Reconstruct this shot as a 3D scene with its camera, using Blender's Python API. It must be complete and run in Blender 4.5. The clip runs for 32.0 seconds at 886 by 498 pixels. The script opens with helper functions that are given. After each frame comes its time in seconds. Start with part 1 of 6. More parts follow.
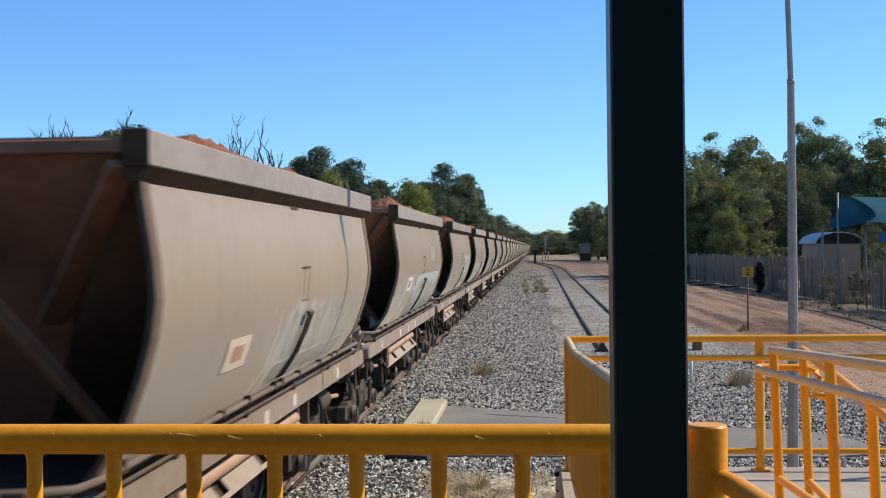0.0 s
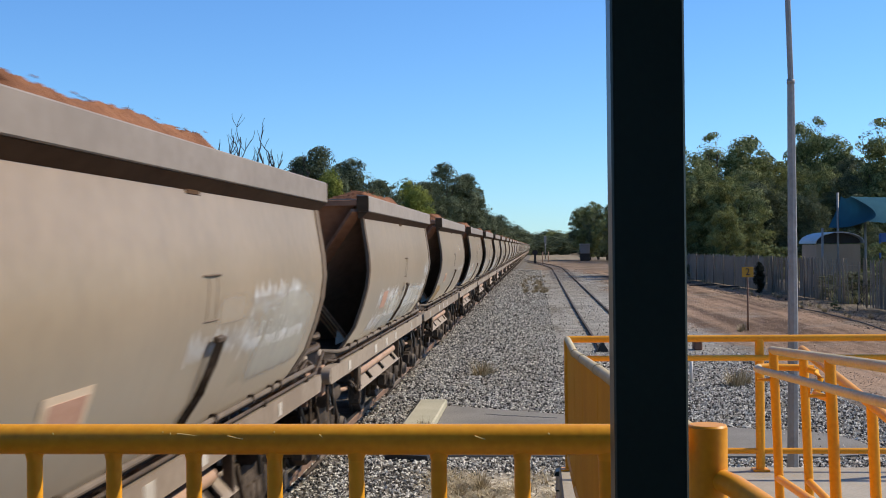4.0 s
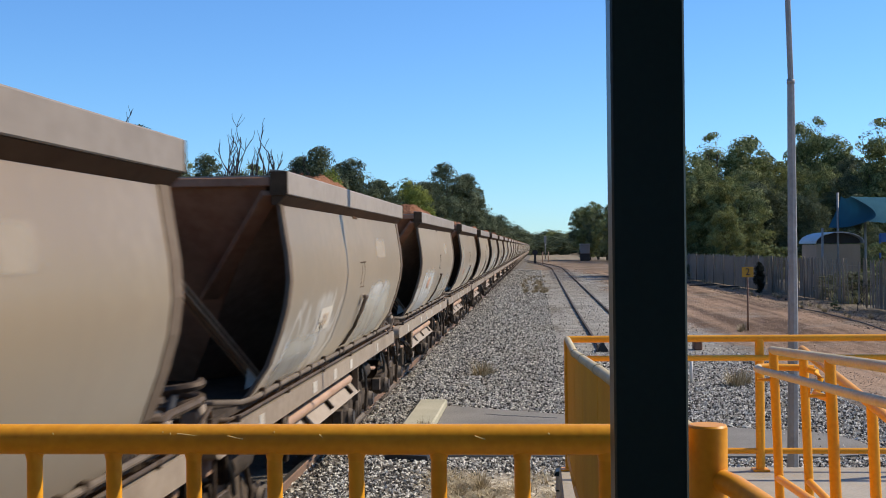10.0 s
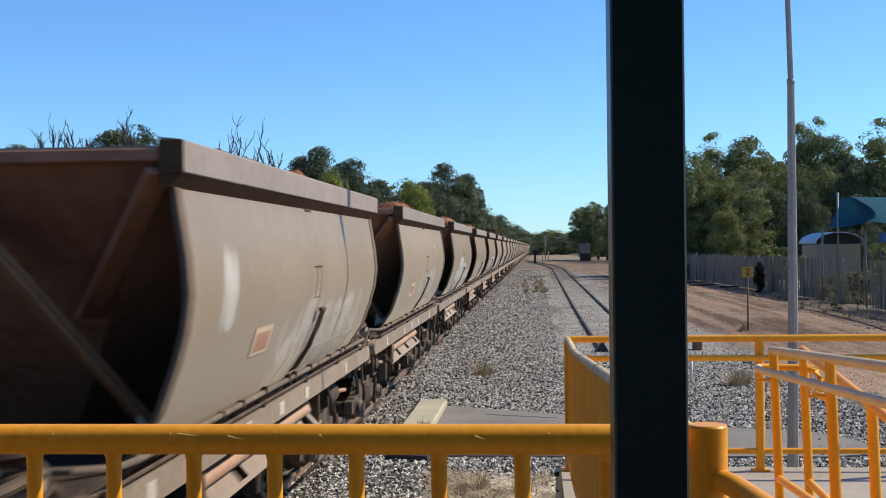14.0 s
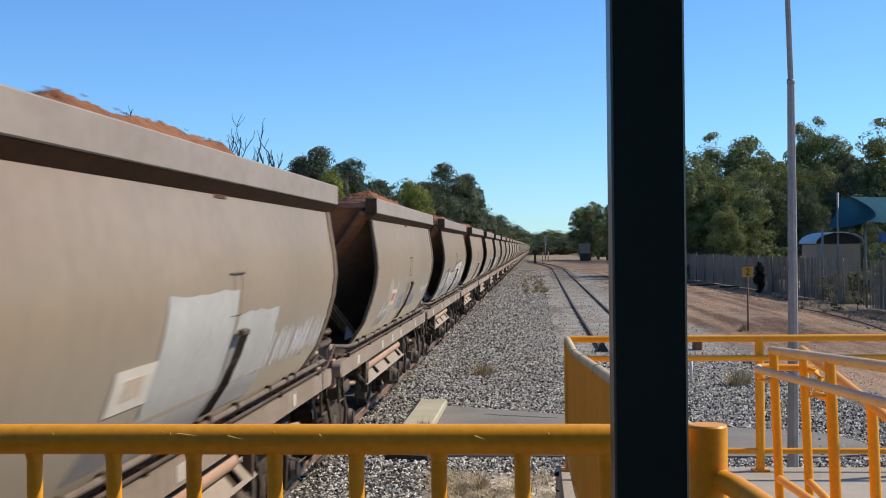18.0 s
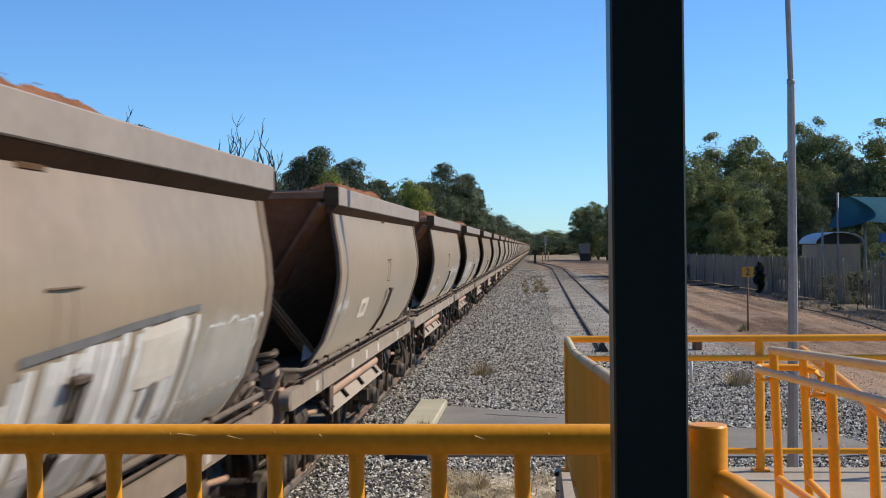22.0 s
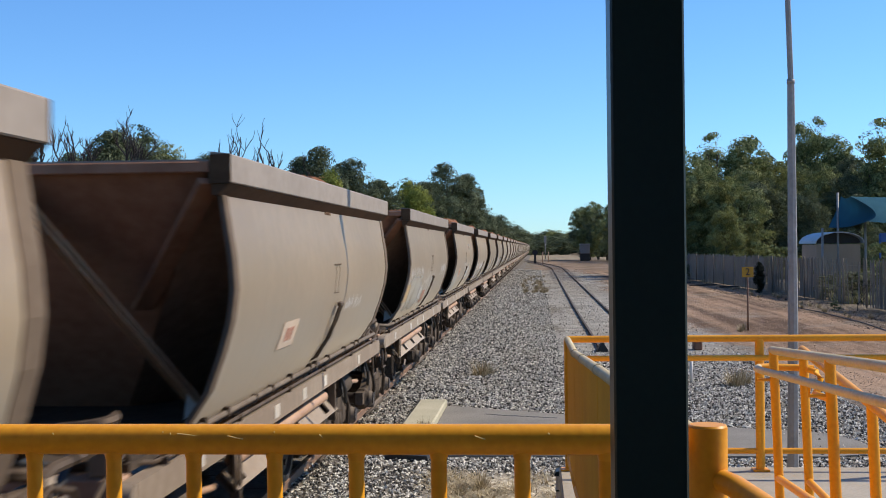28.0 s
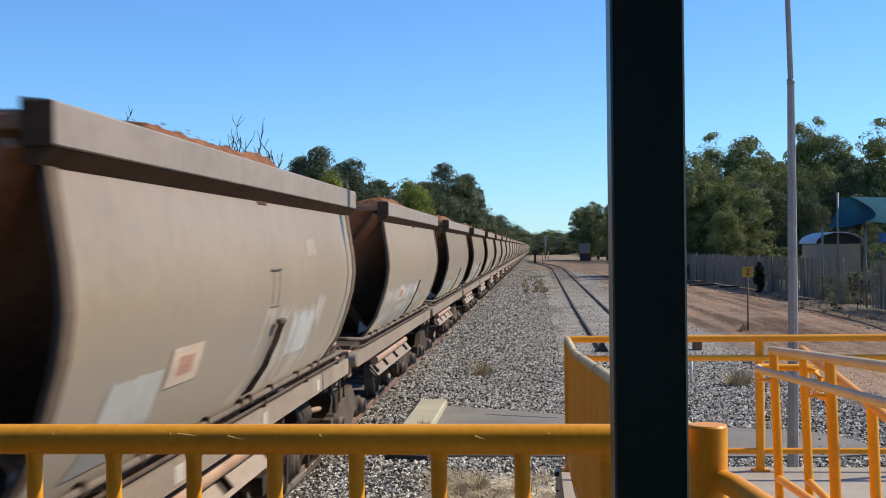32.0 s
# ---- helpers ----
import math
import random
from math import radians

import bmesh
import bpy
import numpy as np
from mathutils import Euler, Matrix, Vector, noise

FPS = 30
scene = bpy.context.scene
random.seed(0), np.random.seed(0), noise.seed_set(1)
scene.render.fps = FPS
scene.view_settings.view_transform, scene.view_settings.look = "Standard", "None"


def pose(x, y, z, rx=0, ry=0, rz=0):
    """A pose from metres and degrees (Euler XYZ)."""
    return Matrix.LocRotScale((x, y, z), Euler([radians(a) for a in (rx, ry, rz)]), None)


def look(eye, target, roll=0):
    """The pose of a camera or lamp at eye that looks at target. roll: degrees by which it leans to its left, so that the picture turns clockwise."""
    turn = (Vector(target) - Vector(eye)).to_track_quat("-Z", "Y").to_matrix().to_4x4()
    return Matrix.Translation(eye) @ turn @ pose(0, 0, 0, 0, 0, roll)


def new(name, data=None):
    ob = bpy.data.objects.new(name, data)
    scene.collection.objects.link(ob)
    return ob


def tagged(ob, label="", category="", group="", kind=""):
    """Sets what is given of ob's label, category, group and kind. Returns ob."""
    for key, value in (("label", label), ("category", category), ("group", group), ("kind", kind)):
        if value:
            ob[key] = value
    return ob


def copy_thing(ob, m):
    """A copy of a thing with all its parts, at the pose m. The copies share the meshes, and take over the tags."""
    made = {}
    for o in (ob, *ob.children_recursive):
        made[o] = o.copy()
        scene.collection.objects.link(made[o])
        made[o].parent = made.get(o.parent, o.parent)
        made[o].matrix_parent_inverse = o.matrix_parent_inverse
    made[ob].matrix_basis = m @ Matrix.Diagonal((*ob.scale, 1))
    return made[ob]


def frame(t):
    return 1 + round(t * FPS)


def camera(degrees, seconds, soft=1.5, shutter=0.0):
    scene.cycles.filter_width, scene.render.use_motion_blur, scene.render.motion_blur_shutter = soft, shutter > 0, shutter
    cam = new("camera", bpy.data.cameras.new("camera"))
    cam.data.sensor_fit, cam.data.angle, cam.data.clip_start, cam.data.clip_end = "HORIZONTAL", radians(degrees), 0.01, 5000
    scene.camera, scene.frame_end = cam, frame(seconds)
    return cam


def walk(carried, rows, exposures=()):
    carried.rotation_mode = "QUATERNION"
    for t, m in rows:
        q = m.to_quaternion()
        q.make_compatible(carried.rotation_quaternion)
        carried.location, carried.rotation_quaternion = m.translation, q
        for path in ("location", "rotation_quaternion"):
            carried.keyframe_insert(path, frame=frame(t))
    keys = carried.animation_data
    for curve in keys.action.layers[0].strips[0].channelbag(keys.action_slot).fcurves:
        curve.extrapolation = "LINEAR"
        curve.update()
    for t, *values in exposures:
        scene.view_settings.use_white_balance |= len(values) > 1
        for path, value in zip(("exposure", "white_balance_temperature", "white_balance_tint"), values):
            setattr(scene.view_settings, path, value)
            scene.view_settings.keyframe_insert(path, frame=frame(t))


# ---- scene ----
CAM_Z = 2.36
YAW, DIP, LEAN = radians(4.355), radians(0.057), -0.65
PITCH = 8.85
# how far the train has rolled towards the camera, in metres, by the second
ROLL = ((0.0, -0.13), (8.0, 40.13), (16.0, 80.23), (24.0, 120.19), (32.0, 160.11))


def rolled(t):
    for (a, p), (b, q) in zip(ROLL, ROLL[1:]):
        if t <= b:
            return p + (q - p) * (t - a) / (b - a)
    return ROLL[-1][1]


def stops(t):
    """The automatic exposure opens a little whenever a dark wagon end fills the view."""
    return -0.01 + 0.07 * math.cos(2 * math.pi * (4.58 - rolled(t) - 5.2) / PITCH)


cam = camera(40.0, 32.0, soft=1.0, shutter=0.5)
EYE = (0.0, 0.0, CAM_Z)
AIM = (-math.sin(YAW) * 10, math.cos(YAW) * 10, CAM_Z - math.tan(DIP) * 10)
walk(cam, [(0, look(EYE, AIM, LEAN)), (32, look(EYE, AIM, LEAN))], exposures=[(k * 0.2, stops(k * 0.2)) for k in range(161)])

# ---- world and sun ----
SUN_AZ, SUN_EL = radians(69), radians(42)
world = bpy.data.worlds.new("world")
scene.world = world
world.use_nodes = True
wt = world.node_tree
sky = wt.nodes.new("ShaderNodeTexSky")
sky.sky_type = "NISHITA"
sky.sun_disc = False
sky.sun_elevation, sky.sun_rotation = SUN_EL, SUN_AZ
sky.air_density, sky.dust_density, sky.ozone_density = 1.0, 0.0, 2.7
tint = wt.nodes.new("ShaderNodeMix")
tint.data_type, tint.blend_type = "RGBA", "MULTIPLY"
tint.inputs["Factor"].default_value = 1.0
tint.inputs["B"].default_value = (0.612, 0.972, 1.405, 1)
wt.links.new(sky.outputs[0], tint.inputs["A"])
wt.links.new(tint.outputs["Result"], wt.nodes["Background"].inputs[0])
wt.nodes["Background"].inputs[1].default_value = 0.117
sun = new("sun", bpy.data.lights.new("sun", "SUN"))
sun.data.energy, sun.data.angle, sun.data.color = 5.0, radians(0.53), (1.0, 0.89, 0.74)
SUN_DIR = Vector((math.sin(SUN_AZ) * math.cos(SUN_EL), math.cos(SUN_AZ) * math.cos(SUN_EL), math.sin(SUN_EL)))
sun.matrix_world = look(SUN_DIR * 50, (0, 0, 0))


# ---- materials ----
def material(name, dark, light, rough=0.7, metal=0.0, scale=3.0, fine=40.0, bump=0.2, tone=0.0, depth=0.01, island=False, spec=0.5):
    """A surface that wanders between two colours at two scales, with a fine relief. tone: how far whole objects differ."""
    m = bpy.data.materials.new(name)
    m.use_nodes = True
    nt = m.node_tree
    nd, ln = nt.nodes, nt.links
    b = nd["Principled BSDF"]
    co = nd.new("ShaderNodeTexCoord")
    n1 = nd.new("ShaderNodeTexNoise")
    n1.inputs["Scale"].default_value, n1.inputs["Detail"].default_value = scale, 6
    n2 = nd.new("ShaderNodeTexNoise")
    n2.inputs["Scale"].default_value, n2.inputs["Detail"].default_value = fine, 4
    ln.new(co.outputs["Object"], n1.inputs["Vector"])
    ln.new(co.outputs["Object"], n2.inputs["Vector"])
    add = nd.new("ShaderNodeMath")
    add.operation = "MULTIPLY_ADD"
    add.inputs[1].default_value = 0.45
    ln.new(n2.outputs[0], add.inputs[0])
    sc = nd.new("ShaderNodeMath")
    sc.operation = "MULTIPLY"
    sc.inputs[1].default_value = 0.55
    ln.new(n1.outputs[0], sc.inputs[0])
    ln.new(sc.outputs[0], add.inputs[2])
    last = add.outputs[0]
    if tone or island:
        who = nd.new("ShaderNodeNewGeometry" if island else "ShaderNodeObjectInfo")
        t = nd.new("ShaderNodeMath")
        t.operation = "MULTIPLY_ADD"
        t.inputs[1].default_value = tone
        ln.new(who.outputs["Random Per Island" if island else "Random"], t.inputs[0])
        off = nd.new("ShaderNodeMath")
        off.operation = "SUBTRACT"
        off.inputs[1].default_value = tone / 2
        ln.new(last, off.inputs[0])
        ln.new(off.outputs[0], t.inputs[2])
        last = t.outputs[0]
    ramp = nd.new("ShaderNodeValToRGB")
    ramp.color_ramp.elements[0].position, ramp.color_ramp.elements[1].position = 0.33, 0.67
    ramp.color_ramp.elements[0].color, ramp.color_ramp.elements[1].color = (*dark, 1), (*light, 1)
    ln.new(last, ramp.inputs[0])
    ln.new(ramp.outputs[0], b.inputs["Base Color"])
    b.inputs["Roughness"].default_value, b.inputs["Metallic"].default_value = rough, metal
    b.inputs["Specular IOR Level"].default_value = spec
    if bump:
        bp = nd.new("ShaderNodeBump")
        bp.inputs["Strength"].default_value, bp.inputs["Distance"].default_value = bump, depth
        ln.new(n2.outputs[0], bp.inputs["Height"])
        ln.new(bp.outputs[0], b.inputs["Normal"])
    m["ramp"] = ramp.name
    return m


M_YELLOW = material("yellow_paint", (0.73, 0.302, 0.016), (0.88, 0.405, 0.026), 0.42, scale=2.5, fine=55, bump=0.10, depth=0.004, tone=0.2, spec=0.3)
M_WORN = material("worn_rail_paint", (0.44, 0.335, 0.165), (0.62, 0.505, 0.285), 0.65, scale=4, fine=60, bump=0.1, depth=0.004)
# railing yellow set slightly darker, painting in the shade on the panel's face
M_PANEL = material("shaded_yellow_panel_paint", (0.66, 0.285, 0.011), (0.78, 0.365, 0.016), 0.7, scale=2.5, fine=55, bump=0.08, depth=0.004, spec=0.12)
M_SCRAWL = material("pale_spray_paint", (0.62, 0.59, 0.52), (0.85, 0.83, 0.78), 0.6, scale=5, fine=25, bump=0.0, tone=0.2)
M_SCRAWL_DARK = material("dark_spray_paint", (0.10, 0.095, 0.09), (0.20, 0.19, 0.18), 0.6, scale=5, fine=25, bump=0.0)
M_SPRAY = material("thin_white_spray", (0.66, 0.64, 0.59), (0.84, 0.82, 0.78), 0.6, scale=4, fine=22, bump=0.0, tone=0.3)
M_CHALK = material("chalky_overpaint", (0.42, 0.405, 0.36), (0.53, 0.515, 0.46), 0.6, scale=3, fine=15, bump=0.0, tone=0.2)
M_OCHRE = material("ochre_overpaint", (0.44, 0.30, 0.14), (0.54, 0.39, 0.20), 0.6, scale=3, fine=15, bump=0.0)
M_SCRATCH = material("scraped_paint", (0.75, 0.55, 0.16), (0.85, 0.68, 0.30), 0.5, scale=9, fine=60, bump=0.0)
M_GREEN = material("dark_green_paint", (0.006, 0.017, 0.015), (0.011, 0.026, 0.023), 0.4, scale=3, fine=80, bump=0.03, depth=0.002)
M_WALL = material("dull_wall_paint", (0.10, 0.085, 0.07), (0.15, 0.13, 0.11), 0.9, scale=1, fine=30, bump=0.1)
M_GALV = material("galvanised_steel", (0.20, 0.19, 0.18), (0.30, 0.29, 0.275), 0.6, 0.1, scale=5, fine=30, bump=0.05)
M_CONCRETE = material("concrete", (0.29, 0.25, 0.185), (0.41, 0.36, 0.28), 0.85, scale=1.6, fine=45, bump=0.25)
M_KERB = material("pale_concrete", (0.37, 0.33, 0.215), (0.49, 0.44, 0.30), 0.85, scale=2.5, fine=50, bump=0.25)
M_ASPHALT = material("grey_asphalt_path", (0.155, 0.138, 0.11), (0.245, 0.222, 0.182), 0.9, scale=1.2, fine=90, bump=0.4)
M_RAIL = material("rusty_rail", (0.17, 0.095, 0.055), (0.29, 0.175, 0.11), 0.65, 0.2, scale=4, fine=40, bump=0.2)
M_OLDRAIL = material("dull_old_rail", (0.065, 0.05, 0.04), (0.14, 0.112, 0.092), 0.75, 0.0, scale=4, fine=40, bump=0.2, spec=0.1)
M_RAILTOP = material("worn_rail_head", (0.25, 0.23, 0.22), (0.40, 0.38, 0.36), 0.35, 0.9, scale=4, fine=40, bump=0.05)
M_SLEEPER = material("sleeper_timber", (0.10, 0.08, 0.065), (0.19, 0.16, 0.13), 0.9, scale=3, fine=30, bump=0.5, tone=0.3)
M_WAGON_DARK = material("dusty_brown_steel", (0.29, 0.175, 0.115), (0.45, 0.29, 0.198), 0.8, 0.0, scale=1.5, fine=14, bump=0.1, tone=0.15, spec=0.1)
M_SLOPE = material("rust_red_slope_steel", (0.26, 0.122, 0.068), (0.42, 0.21, 0.122), 0.8, 0.0, scale=1.2, fine=12, bump=0.1, tone=0.15, spec=0.1)
M_SILL = material("dusty_sill_steel", (0.235, 0.175, 0.118), (0.36, 0.285, 0.205), 0.7, 0.0, scale=2, fine=18, bump=0.1, tone=0.25)
M_RIM = material("dusty_rim_steel", (0.24, 0.195, 0.152), (0.335, 0.28, 0.225), 0.6, 0.0, scale=1.5, fine=16, bump=0.08, tone=0.2, spec=0.35)
M_FLANGE = material("brown_flange_steel", (0.125, 0.088, 0.06), (0.19, 0.142, 0.10), 0.75, 0.0, scale=2, fine=18, bump=0.1, tone=0.15, spec=0.1)
M_BOGIE = material("grimy_bogie_steel", (0.042, 0.031, 0.022), (0.125, 0.094, 0.068), 0.8, 0.0, scale=5, fine=30, bump=0.2, tone=0.3, spec=0.15)
M_PIPE = material("dark_pipe_steel", (0.065, 0.044, 0.028), (0.15, 0.108, 0.073), 0.6, 0.3, scale=5, fine=30, bump=0.1, spec=0.2)
M_DUSTPIPE = material("dust_coated_pipe", (0.115, 0.088, 0.064), (0.215, 0.17, 0.126), 0.7, 0.0, scale=3, fine=22, bump=0.1, spec=0.2)
M_TANPIPE = material("dusty_tan_pipe", (0.36, 0.205, 0.12), (0.52, 0.335, 0.215), 0.6, 0.1, scale=4, fine=30, bump=0.1)
M_WHEEL = material("wheel_steel", (0.06, 0.05, 0.045), (0.14, 0.115, 0.10), 0.55, 0.6, scale=6, fine=30, bump=0.1)
M_WHITE = material("dusty_white_paint", (0.62, 0.56, 0.48), (0.78, 0.73, 0.66), 0.6, scale=6, fine=40, bump=0.05, tone=0.2)
M_PLACARD = material("dusty_placard", (0.58, 0.44, 0.31), (0.70, 0.57, 0.43), 0.6, scale=8, fine=40, bump=0.05, tone=0.2)
M_LABEL = material("dusty_cream_label_and_lit_foot", (0.46, 0.41, 0.33), (0.62, 0.56, 0.46), 0.6, scale=6, fine=40, bump=0.05, tone=0.3)
M_ORANGE_EDGE = material("faded_orange_edge", (0.58, 0.43, 0.28), (0.68, 0.53, 0.37), 0.6, scale=8, fine=40, bump=0.0, tone=0.2)
M_BLEACHED = material("bleached_placard", (0.58, 0.51, 0.40), (0.70, 0.63, 0.52), 0.6, scale=8, fine=40, bump=0.0, tone=0.2)
M_FADED_RED = material("faded_red_field", (0.42, 0.215, 0.135), (0.53, 0.31, 0.21), 0.6, scale=9, fine=40, bump=0.0, tone=0.25)
M_RIB = material("bright_rib_steel", (0.42, 0.22, 0.105), (0.58, 0.35, 0.19), 0.7, 0.0, scale=6, fine=40, bump=0.05, spec=0.1)
M_RED = material("faded_red_ink", (0.52, 0.20, 0.12), (0.62, 0.30, 0.20), 0.6, scale=8, fine=40, bump=0.0)
M_ORE = material("red_bauxite", (0.13, 0.055, 0.027), (0.34, 0.158, 0.083), 0.95, scale=2.5, fine=22, bump=0.9, depth=0.04, spec=0.1)
M_BARK = material("bark", (0.04, 0.031, 0.024), (0.10, 0.08, 0.063), 0.9, scale=3, fine=20, bump=0.5)
M_DEAD = material("dead_wood", (0.022, 0.017, 0.015), (0.06, 0.048, 0.043), 0.9, scale=3, fine=20, bump=0.3)
M_FENCE = material("weathered_grey_slats", (0.155, 0.126, 0.092), (0.265, 0.222, 0.167), 0.9, scale=1.0, fine=30, bump=0.3, tone=0.3)
M_STONE = material("ballast_stone", (0.04, 0.036, 0.029), (0.74, 0.69, 0.575), 0.85, scale=3, fine=14, bump=0.15, tone=0.9, island=True)
M_STRAW = material("dry_grass", (0.28, 0.22, 0.12), (0.48, 0.39, 0.24), 0.9, scale=4, fine=30, bump=0.0, tone=0.6, island=True)
M_SIGN = material("sign_yellow", (0.46, 0.215, 0.006), (0.55, 0.27, 0.009), 0.5, scale=4, fine=40, bump=0.0)
M_BLACK = material("black_paint", (0.012, 0.012, 0.012), (0.025, 0.025, 0.025), 0.6, scale=4, fine=40, bump=0.0)
M_RUSTBOX = material("rust_steel", (0.13, 0.06, 0.035), (0.24, 0.12, 0.07), 0.8, scale=5, fine=30, bump=0.3)
M_SHADE = material("blue_shade_cloth", (0.034, 0.125, 0.175), (0.05, 0.165, 0.225), 0.9, spec=0.1, scale=1, fine=60, bump=0.05)
M_BRACE = material("brown_brace_steel", (0.115, 0.055, 0.026), (0.19, 0.098, 0.05), 0.8, 0.0, scale=6, fine=40, bump=0.1, spec=0.1)
# rim steel with shade painted in; also colours the dark stain below the rim
M_LIP = material("brown_lip_shade_and_stain", (0.072, 0.038, 0.019), (0.118, 0.067, 0.036), 0.85, 0.0, scale=2, fine=16, bump=0.08, spec=0.1)
M_GRASS = material("half_green_grass", (0.26, 0.25, 0.10), (0.52, 0.46, 0.24), 0.9, scale=4, fine=30, bump=0.0, tone=0.6, island=True)
M_PEBBLE = material("brown_pebbles", (0.20, 0.135, 0.09), (0.48, 0.36, 0.265), 0.9, scale=3, fine=14, bump=0.1, tone=0.9, island=True)
M_LITTER = material("leaf_litter", (0.055, 0.042, 0.03), (0.20, 0.155, 0.11), 0.9, scale=3, fine=14, bump=0.1, tone=0.9, island=True)
M_BLUE = material("bright_blue_paint", (0.02, 0.10, 0.42), (0.03, 0.15, 0.55), 0.4, scale=2, fine=30, bump=0.0)
M_CREAM = material("cream_wall_sheet", (0.30, 0.205, 0.13), (0.40, 0.285, 0.19), 0.7, scale=1, fine=20, bump=0.05)
M_ROOFMETAL = material("pale_roof_metal", (0.36, 0.37, 0.38), (0.48, 0.49, 0.50), 0.45, 0.5, scale=1, fine=20, bump=0.05)


def leaf_material(name, dark, light):
    m = material(name, dark, light, 0.7, scale=0.35, fine=3, bump=0.0, tone=0.5, island=True, spec=0.1)
    nt = m.node_tree
    tr = nt.nodes.new("ShaderNodeBsdfTranslucent")
    nt.links.new(nt.nodes[m["ramp"]].outputs[0], tr.inputs[0])
    mix = nt.nodes.new("ShaderNodeMixShader")
    mix.inputs[0].default_value = 0.25
    nt.links.new(nt.nodes["Principled BSDF"].outputs[0], mix.inputs[1])
    nt.links.new(tr.outputs[0], mix.inputs[2])
    nt.links.new(mix.outputs[0], nt.nodes["Material Output"].inputs[0])
    return m


M_LEAF = leaf_material("gum_leaves", (0.10, 0.125, 0.046), (0.33, 0.345, 0.145))
M_LEAF_B = leaf_material("olive_leaves", (0.115, 0.13, 0.042), (0.34, 0.34, 0.125))
M_LEAF_Y = leaf_material("bright_yellow_green_leaves", (0.13, 0.16, 0.03), (0.36, 0.38, 0.09))
M_LEAF_X = leaf_material("blackish_leaves", (0.014, 0.016, 0.010), (0.045, 0.048, 0.028))
M_LEAF_G = leaf_material("grey_green_leaves", (0.10, 0.105, 0.055), (0.22, 0.215, 0.115))
M_LEAF_D = leaf_material("dark_leaves", (0.05, 0.066, 0.036), (0.18, 0.205, 0.11))


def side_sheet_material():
    """Dusty wagon paint: warm dust above, a greyer wash below that also paints in the undercurve's shade, and scrawled
    pale patches on some wagons.
    """
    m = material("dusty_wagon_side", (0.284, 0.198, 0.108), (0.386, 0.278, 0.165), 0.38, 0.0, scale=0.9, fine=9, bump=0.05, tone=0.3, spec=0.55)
    nt = m.node_tree
    nd, ln = nt.nodes, nt.links
    b = nd["Principled BSDF"]
    ramp = nd[m["ramp"]]
    # loose dust that brightens where it is seen edge on
    b.inputs["Sheen Weight"].default_value, b.inputs["Sheen Roughness"].default_value = 0.16, 0.45
    b.inputs["Sheen Tint"].default_value = (1.0, 0.86, 0.66, 1)
    co = nd.new("ShaderNodeTexCoord")
    who = nd.new("ShaderNodeObjectInfo")
    sep = nd.new("ShaderNodeSeparateXYZ")
    ln.new(co.outputs["Object"], sep.inputs[0])

    def math_node(op, a, b2):
        k = nd.new("ShaderNodeMath")
        k.operation = op
        for i, v in enumerate((a, b2)):
            if isinstance(v, (int, float)):
                k.inputs[i].default_value = v
            else:
                ln.new(v, k.inputs[i])
        return k.outputs[0]

    # shifted coordinates, so that no two wagons are alike
    shift = nd.new("ShaderNodeVectorMath")
    shift.operation = "ADD"
    mul = nd.new("ShaderNodeVectorMath")
    mul.operation = "SCALE"
    mul.inputs[0].default_value = (0.0, 37.0, 19.0)
    ln.new(who.outputs["Random"], mul.inputs["Scale"])
    ln.new(co.outputs["Object"], shift.inputs[0])
    ln.new(mul.outputs[0], shift.inputs[1])
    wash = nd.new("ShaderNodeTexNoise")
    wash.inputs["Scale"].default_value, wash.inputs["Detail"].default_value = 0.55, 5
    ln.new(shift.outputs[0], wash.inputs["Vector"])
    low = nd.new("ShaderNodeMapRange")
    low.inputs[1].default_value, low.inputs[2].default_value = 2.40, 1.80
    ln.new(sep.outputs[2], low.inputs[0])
    # the wash is also darkened for the shade where the side curves under
    wash_and_shade = math_node("MULTIPLY", low.outputs[0], math_node("ADD", math_node("MULTIPLY", wash.outputs[0], 0.9), 0.35))
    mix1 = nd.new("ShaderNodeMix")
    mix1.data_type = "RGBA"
    ln.new(math_node("MULTIPLY", wash_and_shade, 0.9), mix1.inputs["Factor"])
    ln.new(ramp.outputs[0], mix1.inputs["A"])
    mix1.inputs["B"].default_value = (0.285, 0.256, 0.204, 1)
    # scrawls: curling strokes and fills inside one stretch of the lower side, on most wagons
    def noise_at(scale, detail, stretch):
        n = nd.new("ShaderNodeTexNoise")
        n.inputs["Scale"].default_value, n.inputs["Detail"].default_value = scale, detail
        k = nd.new("ShaderNodeVectorMath")
        k.operation = "MULTIPLY"
        k.inputs[1].default_value = stretch
        ln.new(shift.outputs[0], k.inputs[0])
        ln.new(k.outputs[0], n.inputs["Vector"])
        return n.outputs[0]

    def span_node(v, a, c, low=0.0, high=1.0):
        k = nd.new("ShaderNodeMapRange")
        k.inputs[1].default_value, k.inputs[2].default_value = a, c
        k.inputs[3].default_value, k.inputs[4].default_value = low, high
        ln.new(v, k.inputs[0])
        return k.outputs[0]
    rnd = who.outputs["Random"]
    middle = math_node("ADD", math_node("MULTIPLY", math_node("FRACT", math_node("MULTIPLY", rnd, 7.13), 0.0), 4.6), 2.0)
    half = math_node("ADD", math_node("MULTIPLY", math_node("FRACT", math_node("MULTIPLY", rnd, 3.7), 0.0), 1.3), 0.45)
    ragged = math_node("MULTIPLY", math_node("SUBTRACT", noise_at(2.4, 2, (1, 1, 1)), 0.5), 0.9)
